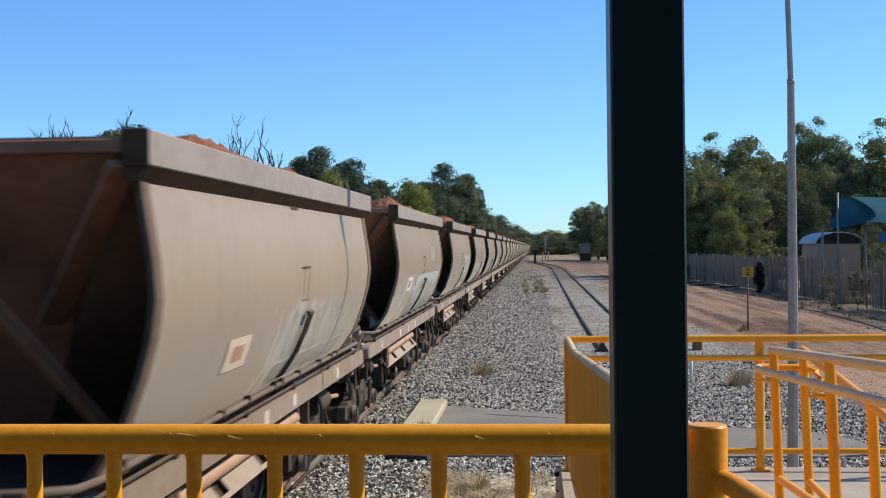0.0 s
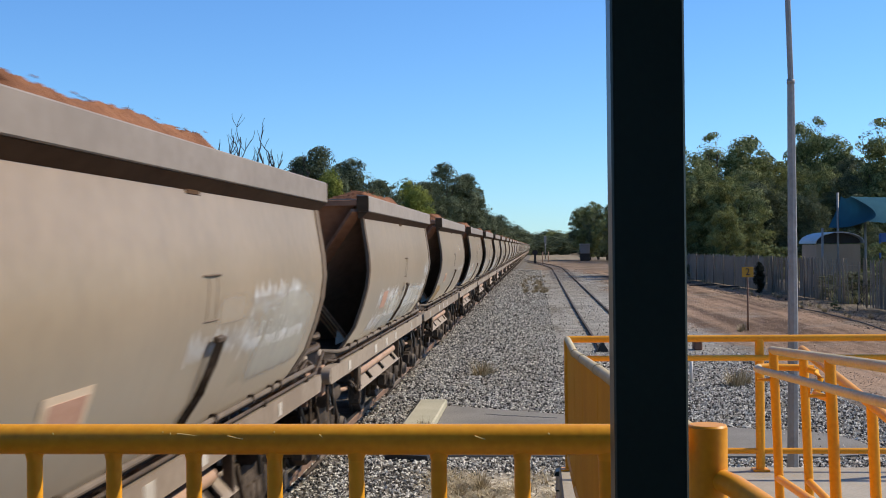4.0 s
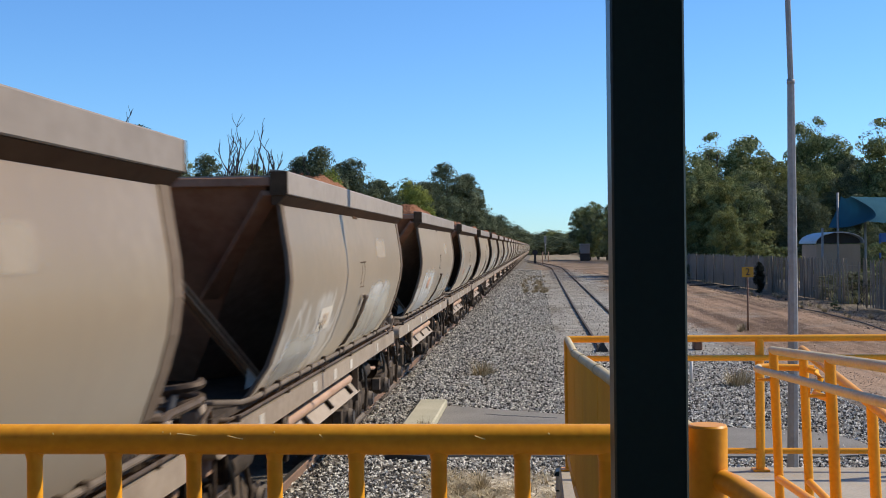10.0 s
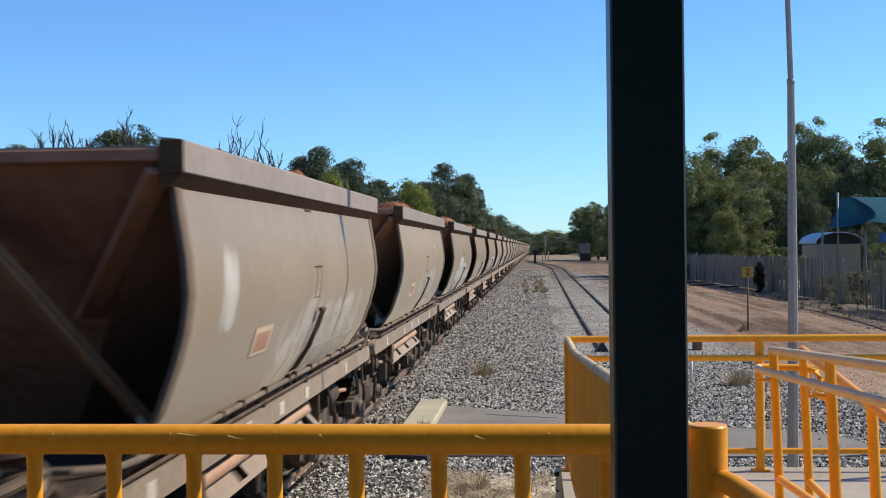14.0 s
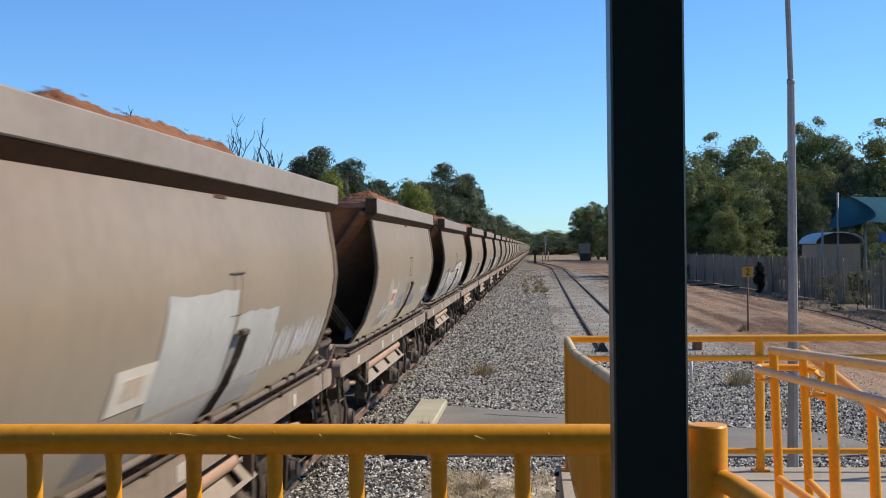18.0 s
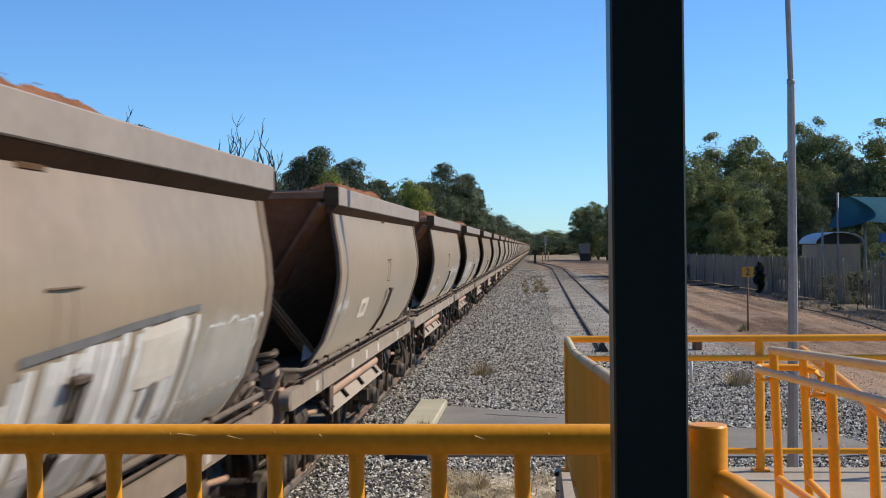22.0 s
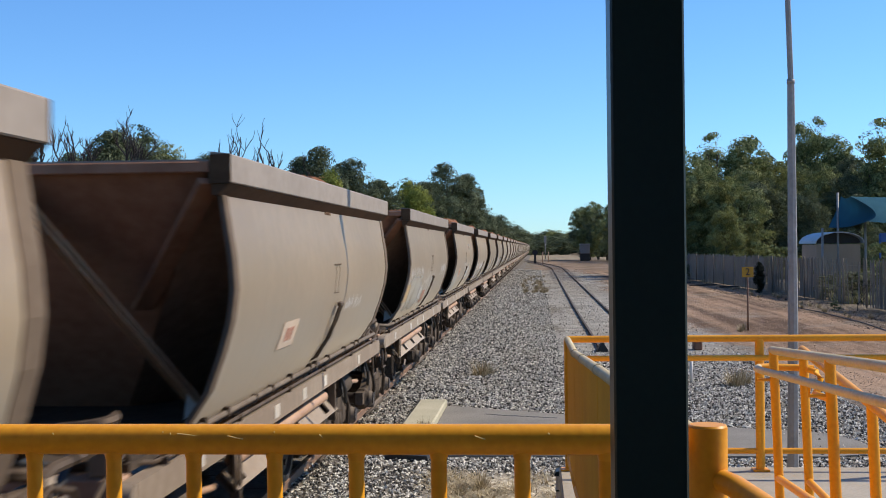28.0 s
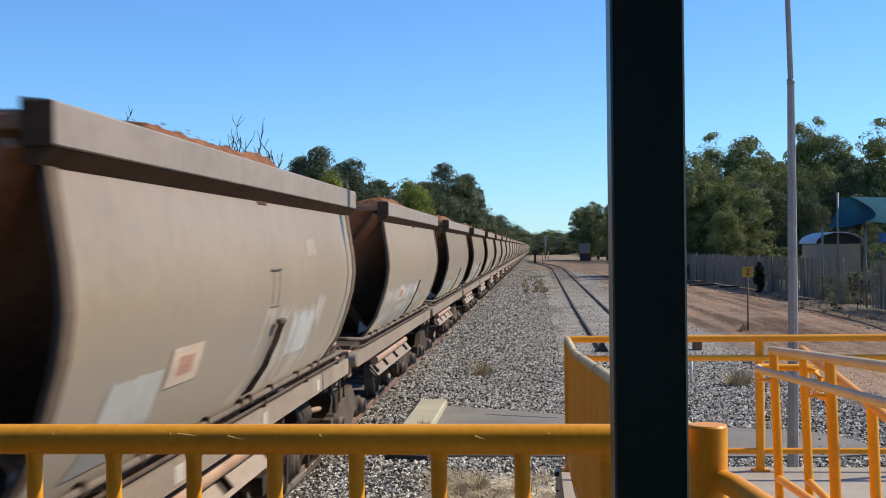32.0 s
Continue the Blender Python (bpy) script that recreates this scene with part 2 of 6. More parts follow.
    off = math_node("SUBTRACT", math_node("ABSOLUTE", math_node("SUBTRACT", sep.outputs[1], middle), 0.0), half)
    in_y = span_node(math_node("ADD", off, ragged), 0.08, -0.06)
    zr = math_node("ADD", sep.outputs[2], math_node("MULTIPLY", ragged, 0.35))
    in_z = math_node("MULTIPLY", span_node(zr, 2.02, 1.96), span_node(zr, 1.40, 1.46))
    curl = math_node("ABSOLUTE", math_node("SUBTRACT", noise_at(2.3, 0.5, (1, 1.3, 0.75)), 0.5), 0.0)
    stroke = span_node(curl, 0.040, 0.018)
    fill = span_node(noise_at(3.0, 1.0, (1, 1.6, 0.6)), 0.50, 0.56, 0.0, 0.75)
    some = math_node("GREATER_THAN", math_node("FRACT", math_node("MULTIPLY", rnd, 11.7), 0.0), 0.72)
    amount = math_node("MULTIPLY", math_node("MULTIPLY", in_y, in_z), math_node("MULTIPLY", math_node("MAXIMUM", stroke, fill), some))
    mix2 = nd.new("ShaderNodeMix")
    mix2.data_type = "RGBA"
    ln.new(math_node("MULTIPLY", amount, 0.8), mix2.inputs["Factor"])
    ln.new(mix1.outputs["Result"], mix2.inputs["A"])
    mix2.inputs["B"].default_value = (0.52, 0.49, 0.43, 1)
    # thin streaks running down
    streak = nd.new("ShaderNodeTexNoise")
    streak.inputs["Scale"].default_value, streak.inputs["Detail"].default_value = 1.0, 3
    st = nd.new("ShaderNodeVectorMath")
    st.operation = "MULTIPLY"
    st.inputs[1].default_value = (1.0, 9.0, 0.5)
    ln.new(shift.outputs[0], st.inputs[0])
    ln.new(st.outputs[0], streak.inputs["Vector"])
    mix3 = nd.new("ShaderNodeMix")
    mix3.data_type = "RGBA"
    mr = nd.new("ShaderNodeMapRange")
    mr.inputs[1].default_value, mr.inputs[2].default_value, mr.inputs[4].default_value = 0.5, 0.75, 0.16
    ln.new(streak.outputs[0], mr.inputs[0])
    ln.new(mr.outputs[0], mix3.inputs["Factor"])
    ln.new(mix2.outputs["Result"], mix3.inputs["A"])
    mix3.inputs["B"].default_value = (0.17, 0.13, 0.095, 1)
    ln.new(mix3.outputs["Result"], b.inputs["Base Color"])
    return m


def smear_material(name, colour, most, stretch, scale, lo, hi):
    """Thin faded paint that breaks up into drips or scribbles and thins out towards the patch's edge."""
    m = material(name, tuple(c * 0.8 for c in colour), colour, 0.6, scale=4, fine=20, bump=0.0, tone=0.2)
    nt = m.node_tree
    nd, ln = nt.nodes, nt.links

    def mth(op, a, b2, c2=None):
        k = nd.new("ShaderNodeMath")
        k.operation = op
        for i, v in enumerate((a, b2) if c2 is None else (a, b2, c2)):
            if isinstance(v, (int, float)):
                k.inputs[i].default_value = v
            else:
                ln.new(v, k.inputs[i])
        return k.outputs[0]

    def rng(v, a, c):
        k = nd.new("ShaderNodeMapRange")
        k.interpolation_type = "SMOOTHSTEP"
        k.inputs[1].default_value, k.inputs[2].default_value = a, c
        ln.new(v, k.inputs[0])
        return k.outputs[0]
    co, who = nd.new("ShaderNodeTexCoord"), nd.new("ShaderNodeObjectInfo")
    sep = nd.new("ShaderNodeSeparateXYZ")
    ln.new(co.outputs["Generated"], sep.inputs[0])
    vec = nd.new("ShaderNodeVectorMath")
    vec.operation = "MULTIPLY_ADD"
    vec.inputs[1].default_value = stretch
    off = nd.new("ShaderNodeVectorMath")
    off.operation = "SCALE"
    off.inputs[0].default_value = (13.0, 41.0, 29.0)
    ln.new(who.outputs["Random"], off.inputs["Scale"])
    ln.new(co.outputs["Object"], vec.inputs[0])
    ln.new(off.outputs[0], vec.inputs[2])
    n = nd.new("ShaderNodeTexNoise")
    n.inputs["Scale"].default_value, n.inputs["Detail"].default_value = scale, 5.0
    ln.new(vec.outputs[0], n.inputs["Vector"])
    y, z = sep.outputs[1], sep.outputs[2]
    edge = mth("MULTIPLY", mth("MULTIPLY", rng(y, 0.0, 0.28), rng(y, 1.0, 0.72)), mth("MULTIPLY", rng(z, 0.0, 0.15), rng(z, 1.0, 0.93 if lo < 0.2 else 0.55)))
    body = rng(mth("ADD", n.outputs[0], mth("MULTIPLY", edge, 0.22)), lo + 0.11, hi + 0.11)
    edge = rng(edge, 0.0, 0.7)
    ln.new(mth("MULTIPLY", mth("MULTIPLY", body, edge), most), nd["Principled BSDF"].inputs["Alpha"])
    return m


SMEARS = {"wash": smear_material("faded_pale_wash", (0.62, 0.58, 0.48), 0.64, (1, 0.9, 0.6), 1.6, 0.32, 0.70),
          "drip": smear_material("running_pale_paint", (0.72, 0.68, 0.58), 0.72, (1, 7.0, 0.5), 1.4, 0.44, 0.62),
          "white": smear_material("white_paint_patch", (0.74, 0.72, 0.66), 0.74, (1, 1.4, 0.6), 2.4, 0.24, 0.62),
          "square": smear_material("faded_cream_panel", (0.60, 0.50, 0.37), 0.46, (1, 1.6, 0.6), 2.6, 0.21, 0.56),
          "blue": smear_material("blue_paint_smudge", (0.30, 0.33, 0.40), 0.42, (1, 1.4, 0.8), 2.4, 0.24, 0.62),
          "band": smear_material("pale_grey_band", (0.56, 0.55, 0.50), 0.8, (1, 0.8, 0.5), 1.5, 0.12, 0.36),
          "gold": smear_material("ochre_paint_patch", (0.62, 0.40, 0.17), 0.7, (1, 1.5, 0.7), 2.0, 0.28, 0.50)}
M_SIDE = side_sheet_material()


def ground_material():
    """Grey ballast gravel, red-brown dirt beside it and across the far crossing, dry earth beyond."""
    m = bpy.data.materials.new("gravel_and_dirt_ground")
    m.use_nodes = True
    nt = m.node_tree
    nd, ln = nt.nodes, nt.links
    b = nd["Principled BSDF"]
    co = nd.new("ShaderNodeTexCoord")
    sep = nd.new("ShaderNodeSeparateXYZ")
    ln.new(co.outputs["Object"], sep.inputs[0])

    def noise_node(scale, detail=4):
        n = nd.new("ShaderNodeTexNoise")
        n.inputs["Scale"].default_value, n.inputs["Detail"].default_value = scale, detail
        ln.new(co.outputs["Object"], n.inputs["Vector"])
        return n.outputs[0]

    def mth(op, a, b2):
        k = nd.new("ShaderNodeMath")
        k.operation = op
        for i, v in enumerate((a, b2)):
            if isinstance(v, (int, float)):
                k.inputs[i].default_value = v
            else:
                ln.new(v, k.inputs[i])
        return k.outputs[0]

    def rng(v, a, c):
        k = nd.new("ShaderNodeMapRange")
        k.inputs[1].default_value, k.inputs[2].default_value = a, c
        ln.new(v, k.inputs[0])
        return k.outputs[0]

    def ramp(v, p, c0, c1):
        k = nd.new("ShaderNodeValToRGB")
        k.color_ramp.elements[0].position, k.color_ramp.elements[1].position = p
        k.color_ramp.elements[0].color, k.color_ramp.elements[1].color = (*c0, 1), (*c1, 1)
        ln.new(v, k.inputs[0])
        return k.outputs[0]

    def mix(f, a, c):
        k = nd.new("ShaderNodeMix")
        k.data_type = "RGBA"
        for name, v in (("Factor", f), ("A", a), ("B", c)):
            if isinstance(v, (int, float, tuple)):
                k.inputs[name].default_value = v
            else:
                ln.new(v, k.inputs[name])
        return k.outputs["Result"]

    big, mid, fine = noise_node(0.12, 5), noise_node(0.9, 5), noise_node(9.0, 4)
    cell = nd.new("ShaderNodeTexVoronoi")
    cell.inputs["Scale"].default_value = 22
    ln.new(co.outputs["Object"], cell.inputs["Vector"])
    gravel = ramp(cell.outputs["Color"], (0.1, 0.9), (0.05, 0.044, 0.036), (0.33, 0.30, 0.25))
    gravel = mix(rng(mid, 0.42, 0.68), gravel, (0.20, 0.18, 0.145, 1))
    rut = nd.new("ShaderNodeTexNoise")
    rut.inputs["Scale"].default_value, rut.inputs["Detail"].default_value = 1.0, 4
    rv = nd.new("ShaderNodeVectorMath")
    rv.operation = "MULTIPLY"
    rv.inputs[1].default_value = (1.6, 0.07, 1.0)
    ln.new(co.outputs["Object"], rv.inputs[0])
    ln.new(rv.outputs[0], rut.inputs["Vector"])
    dirt = ramp(mth("ADD", mth("MULTIPLY", rut.outputs[0], 0.6), mth("ADD", mth("MULTIPLY", mid, 0.15), mth("MULTIPLY", noise_node(5.0, 10), 0.25))), (0.41, 0.59), (0.105, 0.064, 0.038), (0.37, 0.245, 0.155))
    earth = ramp(mid, (0.35, 0.65), (0.20, 0.16, 0.10), (0.34, 0.27, 0.17))
    pale = ramp(mth("ADD", mth("MULTIPLY", noise_node(0.25, 10), 0.6), mth("MULTIPLY", mid, 0.4)), (0.40, 0.60), (0.135, 0.088, 0.052), (0.30, 0.215, 0.142))
    warp = mth("MULTIPLY", mth("SUBTRACT", big, 0.5), 6.0)
    warp2 = mth("MULTIPLY", mth("SUBTRACT", mid, 0.5), 2.5)
    x, y = mth("ADD", sep.outputs[0], mth("ADD", warp, warp2)), mth("ADD", sep.outputs[1], mth("MULTIPLY", warp, 2.0))
    right = mth("MULTIPLY", rng(x, 3.9, 5.0), rng(y, 14.0, 20.0))
    ground = mix(right, gravel, dirt)
    worn = mth("MULTIPLY", mth("MULTIPLY", rng(x, -1.5, -0.9), rng(x, 0.6, -0.2)), rng(y, 20.0, 26.0))
    ground = mix(mth("MULTIPLY", worn, 0.6), ground, ramp(fine, (0.3, 0.7), (0.085, 0.072, 0.047), (0.23, 0.20, 0.145)))
    compact = mth("MULTIPLY", mth("MULTIPLY", rng(x, 0.2, 0.8), rng(x, 4.6, 3.8)), rng(y, 20.0, 28.0))
    ground = mix(mth("MULTIPLY", compact, 0.85), ground, ramp(mth("ADD", mth("MULTIPLY", noise_node(4.0, 12), 0.5), mth("MULTIPLY", mid, 0.5)), (0.40, 0.60), (0.205, 0.19, 0.158), (0.40, 0.37, 0.31)))
    # brown weedy patches and grey spill along the far yard
    yard = mth("MULTIPLY", rng(y, 45.0, 80.0), rng(noise_node(0.22, 8), 0.46, 0.60))
    ground = mix(mth("MULTIPLY", yard, 0.7), ground, ramp(noise_node(1.7, 10), (0.38, 0.62), (0.08, 0.066, 0.042), (0.26, 0.215, 0.15)))
    far = rng(y, 108.0, 126.0)
    ground = mix(mth("MULTIPLY", far, rng(x, -1.0, 1.0)), ground, pale)
    ground = mix(rng(y, 200.0, 230.0), ground, earth)
    ground = mix(rng(mth("MULTIPLY", sep.outputs[0], -1.0), 6.5, 8.5), ground, earth)
    ground = mix(rng(x, 9.6, 11.5), ground, earth)
    litter = mth("MULTIPLY", mth("MULTIPLY", rng(x, 8.9, 10.2), rng(x, 13.5, 12.0)), mth("MULTIPLY", rng(fine, 0.40, 0.58), 0.75))
    ground = mix(litter, ground, (0.075, 0.058, 0.043, 1))
    # grey gravel showing through the dirt, and dark loose patches on it
    ground = mix(mth("MULTIPLY", right, mth("MULTIPLY", rng(noise_node(0.35, 6), 0.56, 0.70), 0.6)), ground, (0.25, 0.215, 0.17, 1))
    sand = mth("MULTIPLY", mth("MULTIPLY", rng(sep.outputs[1], 12.9, 12.2), rng(sep.outputs[0], -1.2, -0.8)), rng(mth("ADD", mth("MULTIPLY", mid, 0.6), mth("MULTIPLY", fine, 0.4)), 0.36, 0.5))
    ground = mix(sand, ground, ramp(noise_node(14.0, 6), (0.35, 0.62), (0.44, 0.36, 0.245), (0.76, 0.67, 0.50)))
    ln.new(ground, b.inputs["Base Color"])
    b.inputs["Roughness"].default_value = 0.95
    b.inputs["Specular IOR Level"].default_value = 0.15
    bp = nd.new("ShaderNodeBump")
    bp.inputs["Strength"].default_value, bp.inputs["Distance"].default_value = 0.8, 0.03
    ln.new(mth("ADD", cell.outputs["Distance"], fine), bp.inputs["Height"])
    ln.new(bp.outputs[0], b.inputs["Normal"])
    return m


M_GROUND = ground_material()


# ---- mesh helpers ----
def box(bm, x0, x1, y0, y1, z0, z1, bevel=0.0, turn=None):
    """A box, its edges eased by bevel, put through the matrix turn."""
    m = Matrix.LocRotScale(((x0 + x1) / 2, (y0 + y1) / 2, (z0 + z1) / 2), None, (x1 - x0, y1 - y0, z1 - z0))
    made = bmesh.ops.create_cube(bm, size=1, matrix=m)["verts"]
    if bevel:
        edges = list({e for v in made for e in v.link_edges})
        out = bmesh.ops.bevel(bm, geom=edges, offset=bevel, segments=1, affect="EDGES")
        made = list({v for f in out["faces"] for v in f.verts} | {v for v in made if v.is_valid})
    if turn is not None:
        bmesh.ops.transform(bm, matrix=turn, verts=made)
    return bm


def tube(bm, points, r, n=10, r1=None, caps=True):
    """A round tube along points, its radius running from r to r1."""
    pts = [Vector(p) for p in points]
    rings = []
    for i, p in enumerate(pts):
        d = (pts[min(i + 1, len(pts) - 1)] - pts[max(i - 1, 0)]).normalized()
        side = d.cross(Vector((0, 0, 1)) if abs(d.z) < 0.9 else Vector((0, 1, 0))).normalized()
        up = side.cross(d)
        k = r if r1 is None else r + (r1 - r) * i / (len(pts) - 1)
        rings.append([bm.verts.new(p + (side * math.cos(a) + up * math.sin(a)) * k) for a in (2 * math.pi * j / n for j in range(n))])
    for a, b in zip(rings, rings[1:]):
        for j in range(n):
            f = bm.faces.new((a[j], a[(j + 1) % n], b[(j + 1) % n], b[j]))
            f.smooth = True
    if caps:
        bm.faces.new(rings[0][::-1])
        bm.faces.new(rings[-1])
    return bm


def prism(bm, outline, y0, y1, axis="y"):
    """Extrudes a closed outline of (u, w) from y0 to y1 along the axis."""
    def at(u, w, s):
        return {"y": (u, s, w), "x": (s, u, w), "z": (u, w, s)}[axis]
    a = [bm.verts.new(at(u, w, y0)) for u, w in outline]
    b = [bm.verts.new(at(u, w, y1)) for u, w in outline]
    n = len(a)
    for i in range(n):
        bm.faces.new((a[i], a[(i + 1) % n], b[(i + 1) % n], b[i]))
    bm.faces.new(a[::-1])
    bm.faces.new(b)
    return bm


def mesh_of(name, bm, mat):
    bmesh.ops.recalc_face_normals(bm, faces=bm.faces)
    for e in bm.edges:
        if len(e.link_faces) == 2 and e.calc_face_angle(0) > 0.6:
            e.smooth = False
    me = bpy.data.meshes.new(name)
    bm.to_mesh(me)
    bm.free()
    me.materials.append(mat)
    return me


def part(name, bm, mat, parent=None, label=""):
    me = bm if isinstance(bm, bpy.types.Mesh) else mesh_of(name, bm, mat)
    ob = new(name, me)
    ob.parent = parent
    return tagged(ob, label)


def thing(name, label, category, group="", kind="", at=(0, 0, 0)):
    ob = new(name)
    ob.location = at
    return tagged(ob, label, category, group, kind)


def B():
    return bmesh.new()


def soup(name, verts, faces, mat):
    me = bpy.data.meshes.new(name)
    me.from_pydata([tuple(v) for v in verts], [], [tuple(f) for f in faces])
    me.materials.append(mat)
    return me


# ---- ground, track, platform ----
def build_ground():
    bm = B()
    xs = [-2500, -600, -120, -40, -12, -6, -1, 3, 8, 14, 40, 120, 600, 2500]
    ys = [-2500, -400, -60, -15, 0, 8, 14, 20, 30, 45, 70, 110, 180, 300, 500, 900, 2500]
    grid = [[bm.verts.new((x, y, 0)) for x in xs] for y in ys]
    for a, b in zip(grid, grid[1:]):
        for i in range(len(xs) - 1):
            bm.faces.new((a[i], a[i + 1], b[i + 1], b[i]))
    return tagged(new("ground", mesh_of("ground", bm, M_GROUND)), "grey ballast gravel and red-brown dirt ground", "ground", kind="structure")


build_ground()
TRACK_X = -3.0
RAIL_Z = 0.15
M_BED = material("ballast_bed", (0.075, 0.064, 0.05), (0.22, 0.192, 0.155), 0.95, scale=2.0, fine=22, bump=0.9, depth=0.04)


def rail_outline(cx, top, h=0.14):
    """A flat-bottomed rail: foot, web and head."""
    b = top - h
    half = [(0.062, b), (0.062, b + 0.014), (0.010, b + 0.030), (0.010, top - 0.042), (0.034, top - 0.034), (0.034, top - 0.006), (0.026, top)]
    return [(cx + u, w) for u, w in half] + [(cx - u, w) for u, w in reversed(half)]


def sweep(bm, path, outline):
    """Carries an outline of (u, w) along a level path of (x, y)."""
    rings = []
    for i, (x, y) in enumerate(path):
        a, b = path[max(i - 1, 0)], path[min(i + 1, len(path) - 1)]
        d = Vector((b[0] - a[0], b[1] - a[1])).normalized()
        rings.append([bm.verts.new((x + u * d.y, y - u * d.x, w)) for u, w in outline])
    n = len(outline)
    for p, q in zip(rings, rings[1:]):
        for j in range(n):
            bm.faces.new((p[j], p[(j + 1) % n], q[(j + 1) % n], q[j]))
    bm.faces.new(rings[0][::-1])
    bm.faces.new(rings[-1])
    return bm


def build_main_track():
    t = thing("railway_track", "rusty narrow-gauge railway track on grey ballast", "railway track", kind="structure")
    part("ballast_bed", prism(B(), [(TRACK_X - 2.3, -0.02), (TRACK_X - 1.5, 0.04), (TRACK_X + 1.25, 0.04), (TRACK_X + 1.75, 0.004), (TRACK_X + 1.75, -0.02)], -190, 700), M_BED, t)
    for s in (-1, 1):
        part("rail", prism(B(), rail_outline(TRACK_X + s * 0.5675, RAIL_Z, 0.15), -190, 700), M_RAIL, t, "rust-brown steel rail")
        part("rail_head", box(B(), TRACK_X + s * 0.5675 - 0.024, TRACK_X + s * 0.5675 + 0.024, -190, 700, RAIL_Z + 0.001, RAIL_Z + 0.004), M_RAILTOP, t, "bright worn rail head")
    me = mesh_of("sleeper", box(B(), TRACK_X - 1.0, TRACK_X + 1.0, -0.115, 0.115, -0.08, 0.045, 0.012), M_SLEEPER)
    for i in range(230):
        ob = part("sleeper", me, M_SLEEPER, t)
        ob.location.y = -12 + i * 0.66


def siding_x(y):
    k = min(max((y - 125) / 115, 0), 1)
    base = 2.0 + 0.0035 * max(0, min(y, 125) - 45)
    return base + (-3.0 - base) * k * k * (3 - 2 * k)


def build_siding():
    t = thing("siding_track", "rusty siding rails sunk in grey gravel", "railway track", kind="structure")
    ys = [27.6 + i * 3.4 for i in range(62)]
    for s in (-1, 1):
        path = [(siding_x(y) + s * 0.5675, y) for y in ys]
        part("rail", sweep(B(), path, rail_outline(0, 0.07)), M_OLDRAIL, t, "dull rusty rail")
    me = mesh_of("sleeper", box(B(), -1.0, 1.0, -0.11, 0.11, -0.08, 0.012, 0.01), M_SLEEPER)
    for i in range(110):
        y = 84 + i * 1.36
        ob = part("sleeper", me, M_SLEEPER, t)
        ob.location = (siding_x(y), y, 0)


PLAT_Z, LAND_Z = 0.93, 0.675


def build_platform():
    tagged(part("platform_slab", box(B(), -1.25, 6.2, -7, 2.5, 0.0, PLAT_Z, 0.015), M_CONCRETE), "pale concrete station platform", "platform", kind="structure")
    ramp = B()
    outline = [(2.503, 0.0), (2.503, PLAT_Z), (7.6, LAND_Z), (7.6, 0.0)]
    prism(ramp, outline, 0.16, 1.30, "x")
    tagged(part("ramp", ramp, M_CONCRETE), "sloping concrete access ramp", "ramp", kind="structure")
    tagged(part("landing_slab", box(B(), 0.16, 3.6, 7.603, 9.36, 0.0, LAND_Z, 0.012), M_CONCRETE), "pale concrete ramp landing", "landing", kind="structure")
    down = B()
    prism(down, [(7.6, 0.0), (7.6, LAND_Z), (3.0, 0.16), (3.0, 0.0)], 1.36, 2.6, "x")
    tagged(part("lower_ramp", down, M_CONCRETE), "concrete lower ramp flight", "ramp", kind="structure")
    # unseen awning added over the platform, on the dark post, to darken it
    roof = thing("awning", "unseen dark roof added to darken the post", "roof", kind="structure")
    part("roof_sheet", box(B(), -1.2, 6.0, -3.2, 1.87, 3.62, 3.68), M_GREEN, roof)
    part("fascia", box(B(), -1.2, 6.0, 1.87, 1.92, 3.5, 3.70, 0.005), M_GREEN, roof)
    # unseen wall added behind the camera to keep sky light off the post
    tagged(part("station_wall", box(B(), -0.6, 6.0, -3.5, -3.2, 0.0, 4.2), M_WALL), "unseen plain dull wall added behind the camera", "wall", kind="structure")
    post = thing("awning_post", "dark green square steel awning post", "post")
    part("shaft", box(B(), 0.107, 0.2095, 1.714, 1.816, PLAT_Z, 3.5, 0.003), M_GREEN, post)
    part("base_plate", box(B(), 0.058, 0.256, 1.665, 1.863, PLAT_Z, PLAT_Z + 0.012, 0.003), M_GREEN, post)


